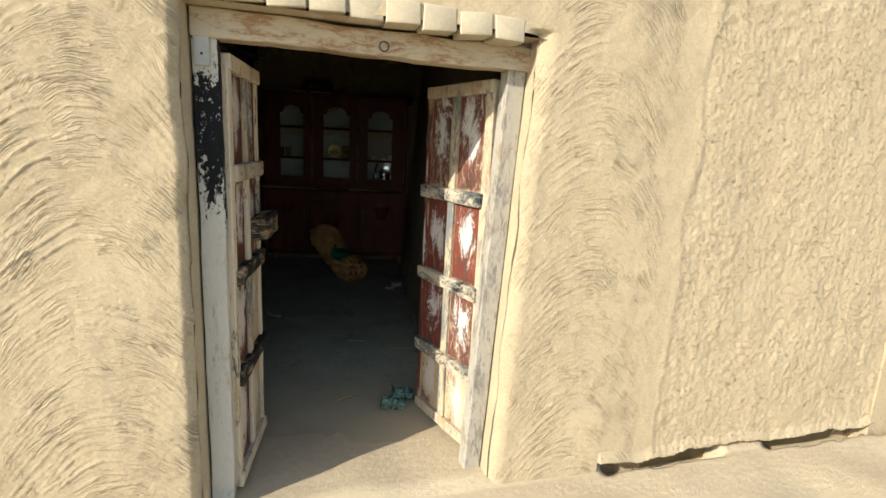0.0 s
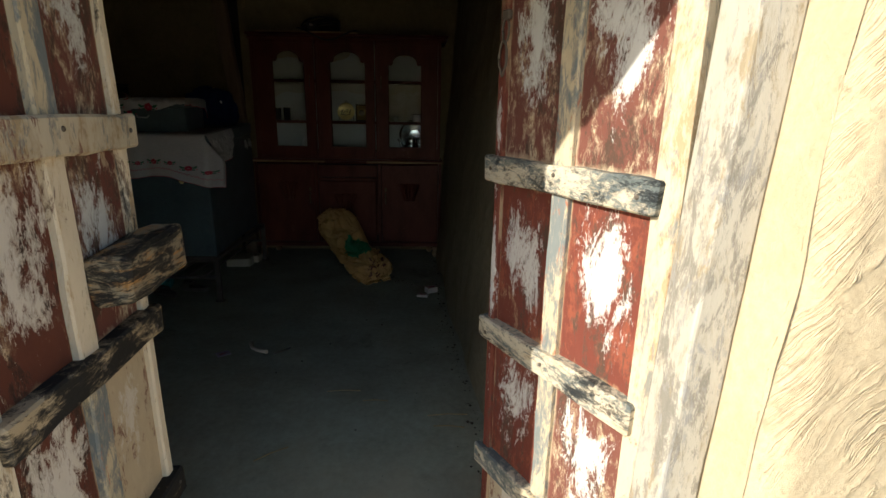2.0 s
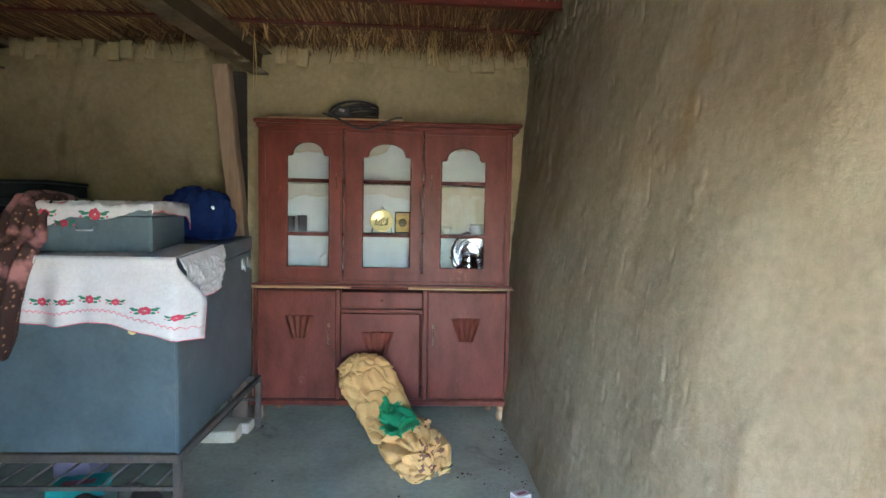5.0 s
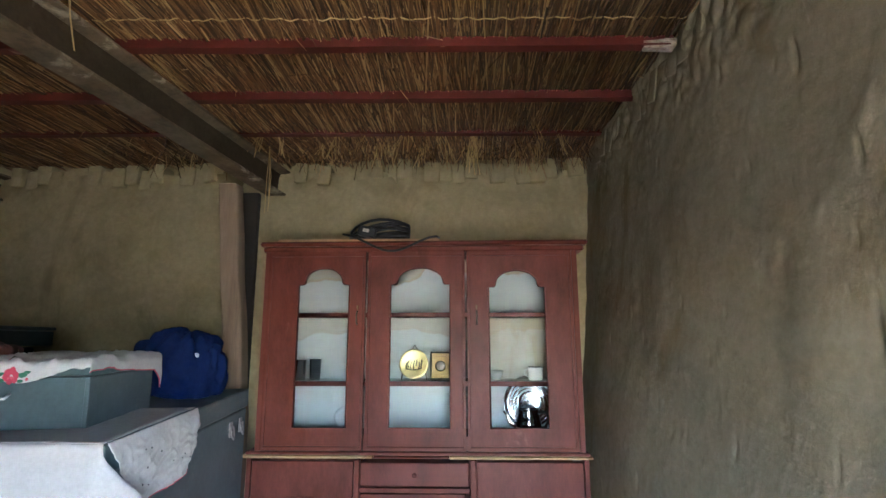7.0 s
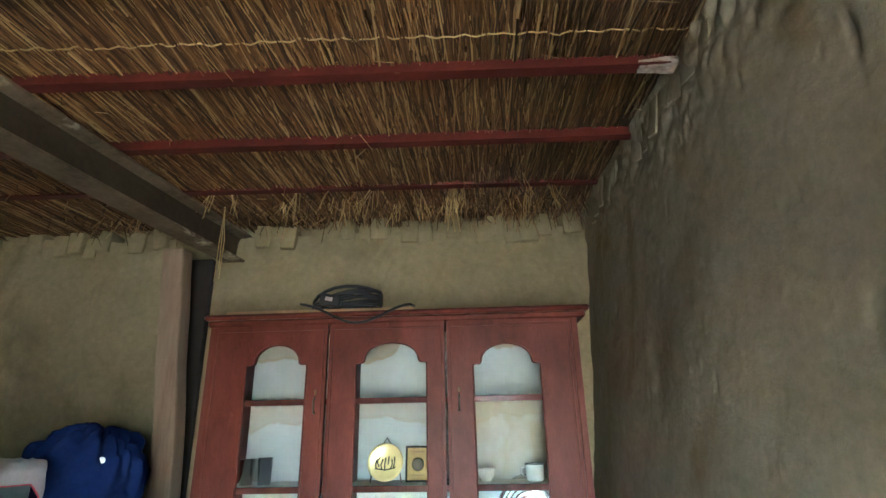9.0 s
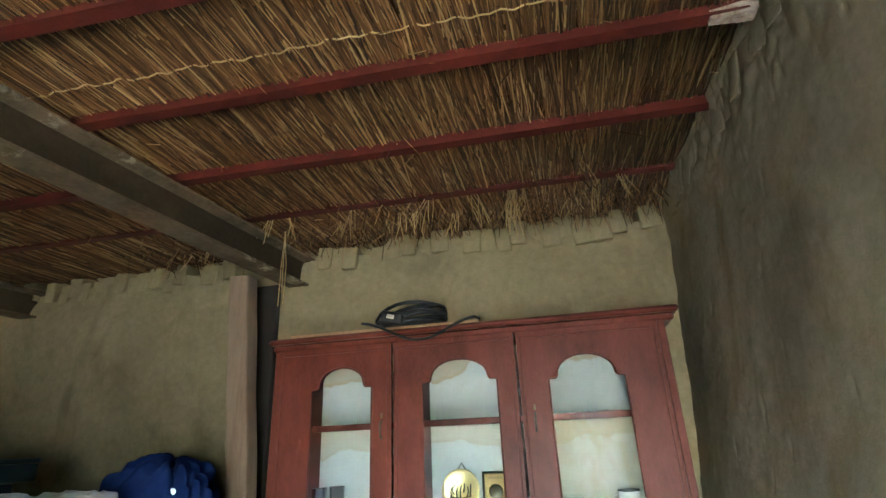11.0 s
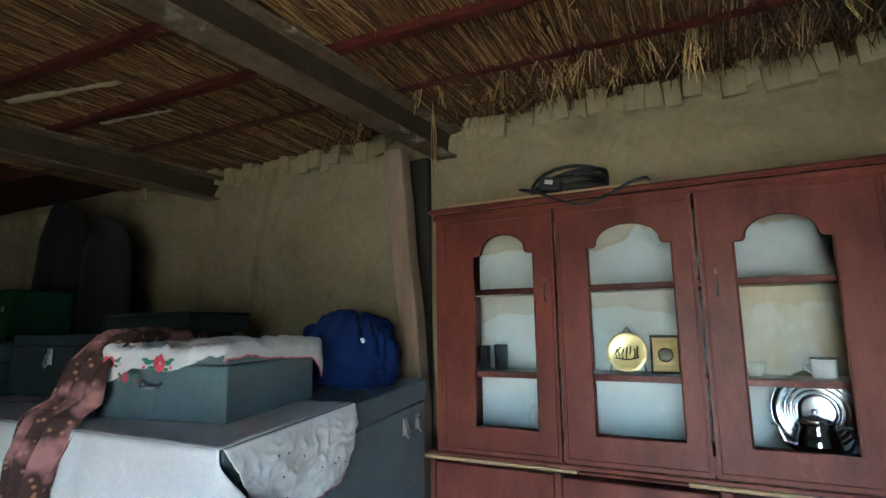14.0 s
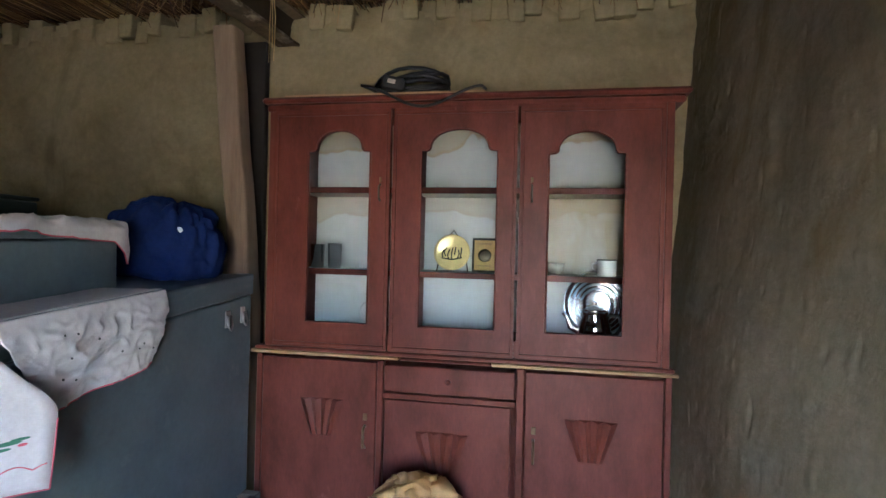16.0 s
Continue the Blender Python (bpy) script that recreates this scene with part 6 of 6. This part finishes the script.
# ---- pieces of the walls ----
def brick_mesh(k, sx, sy, sz, mt=M_BRICK):
    rng = random.Random(k)
    b = box(-sx / 2, sx / 2, 0, sy, -sz / 2, sz / 2, 0.005, segs=2)
    for v in b.verts:
        v.co += Vector((lumpy(v.co + Vector((k, 0, 0)), 14, 0.006), lumpy(v.co + Vector((0, k, 0)), 14, 0.006), lumpy(v.co + Vector((0, 0, k)), 14, 0.006)))
    return mesh_of(b, "brick", mt, True)


SOUTH, NORTH = bpy.data.objects["wall_south"], bpy.data.objects["wall_north"]
HEADERS = [brick_mesh(k, 0.128, 0.12, 0.085) for k in range(4)]
rng = random.Random(9)
for k in range(8):
    ob = new("brick", HEADERS[k % 4])
    ob.matrix_local = pose(0.1 + 0.139 * k + rng.uniform(-0.004, 0.004), -0.012 + rng.uniform(-0.006, 0.006), 1.972 - 0.008 * k * 0.6 + rng.uniform(-0.005, 0.005), rng.uniform(-2, 2), rng.uniform(-3, 3), rng.uniform(-2, 2))
    ob.parent = SOUTH
UPRIGHT = [brick_mesh(k + 10, 0.07 + 0.012 * (k % 3), 0.12, 0.12, M_ROOMWALL) for k in range(6)]
x = -2.4
while x < 2.15:
    if not 0.18 < x < 0.36 and rng.random() < 0.88:
        ob = new("brick", UPRIGHT[rng.randrange(6)])
        ob.matrix_local = pose(x, 5.957 + rng.uniform(-0.012, 0.03), 2.515 + rng.uniform(-0.03, 0.025), rng.uniform(-4, 4), rng.uniform(-5, 5), rng.uniform(-4, 4))
        ob.parent = NORTH
    x += rng.uniform(0.07, 0.095)
EAST = bpy.data.objects["wall_east"]
SLANTED = [brick_mesh(k + 30, 0.07 + 0.01 * (k % 3), 0.1, 0.13, M_SIDEWALL) for k in range(6)]
y = 3.0
while y < 5.8:
    if rng.random() < 0.9:
        z = 2.5 + rng.uniform(-0.015, 0.015)
        ob = new("brick", SLANTED[rng.randrange(6)])
        ob.matrix_local = pose(side_x(y, z) - lumpy((y, z, 1), 1.3, 0.025) - 0.004 + rng.uniform(-0.003, 0.003), y, z, -3.9 + rng.uniform(-1, 1), 16 + rng.uniform(-7, 7), -90 + math.degrees(0.02 + 0.029 * (5.7 - y)) + rng.uniform(-2, 2))
        ob.parent = EAST
    y += rng.uniform(0.082, 0.1)
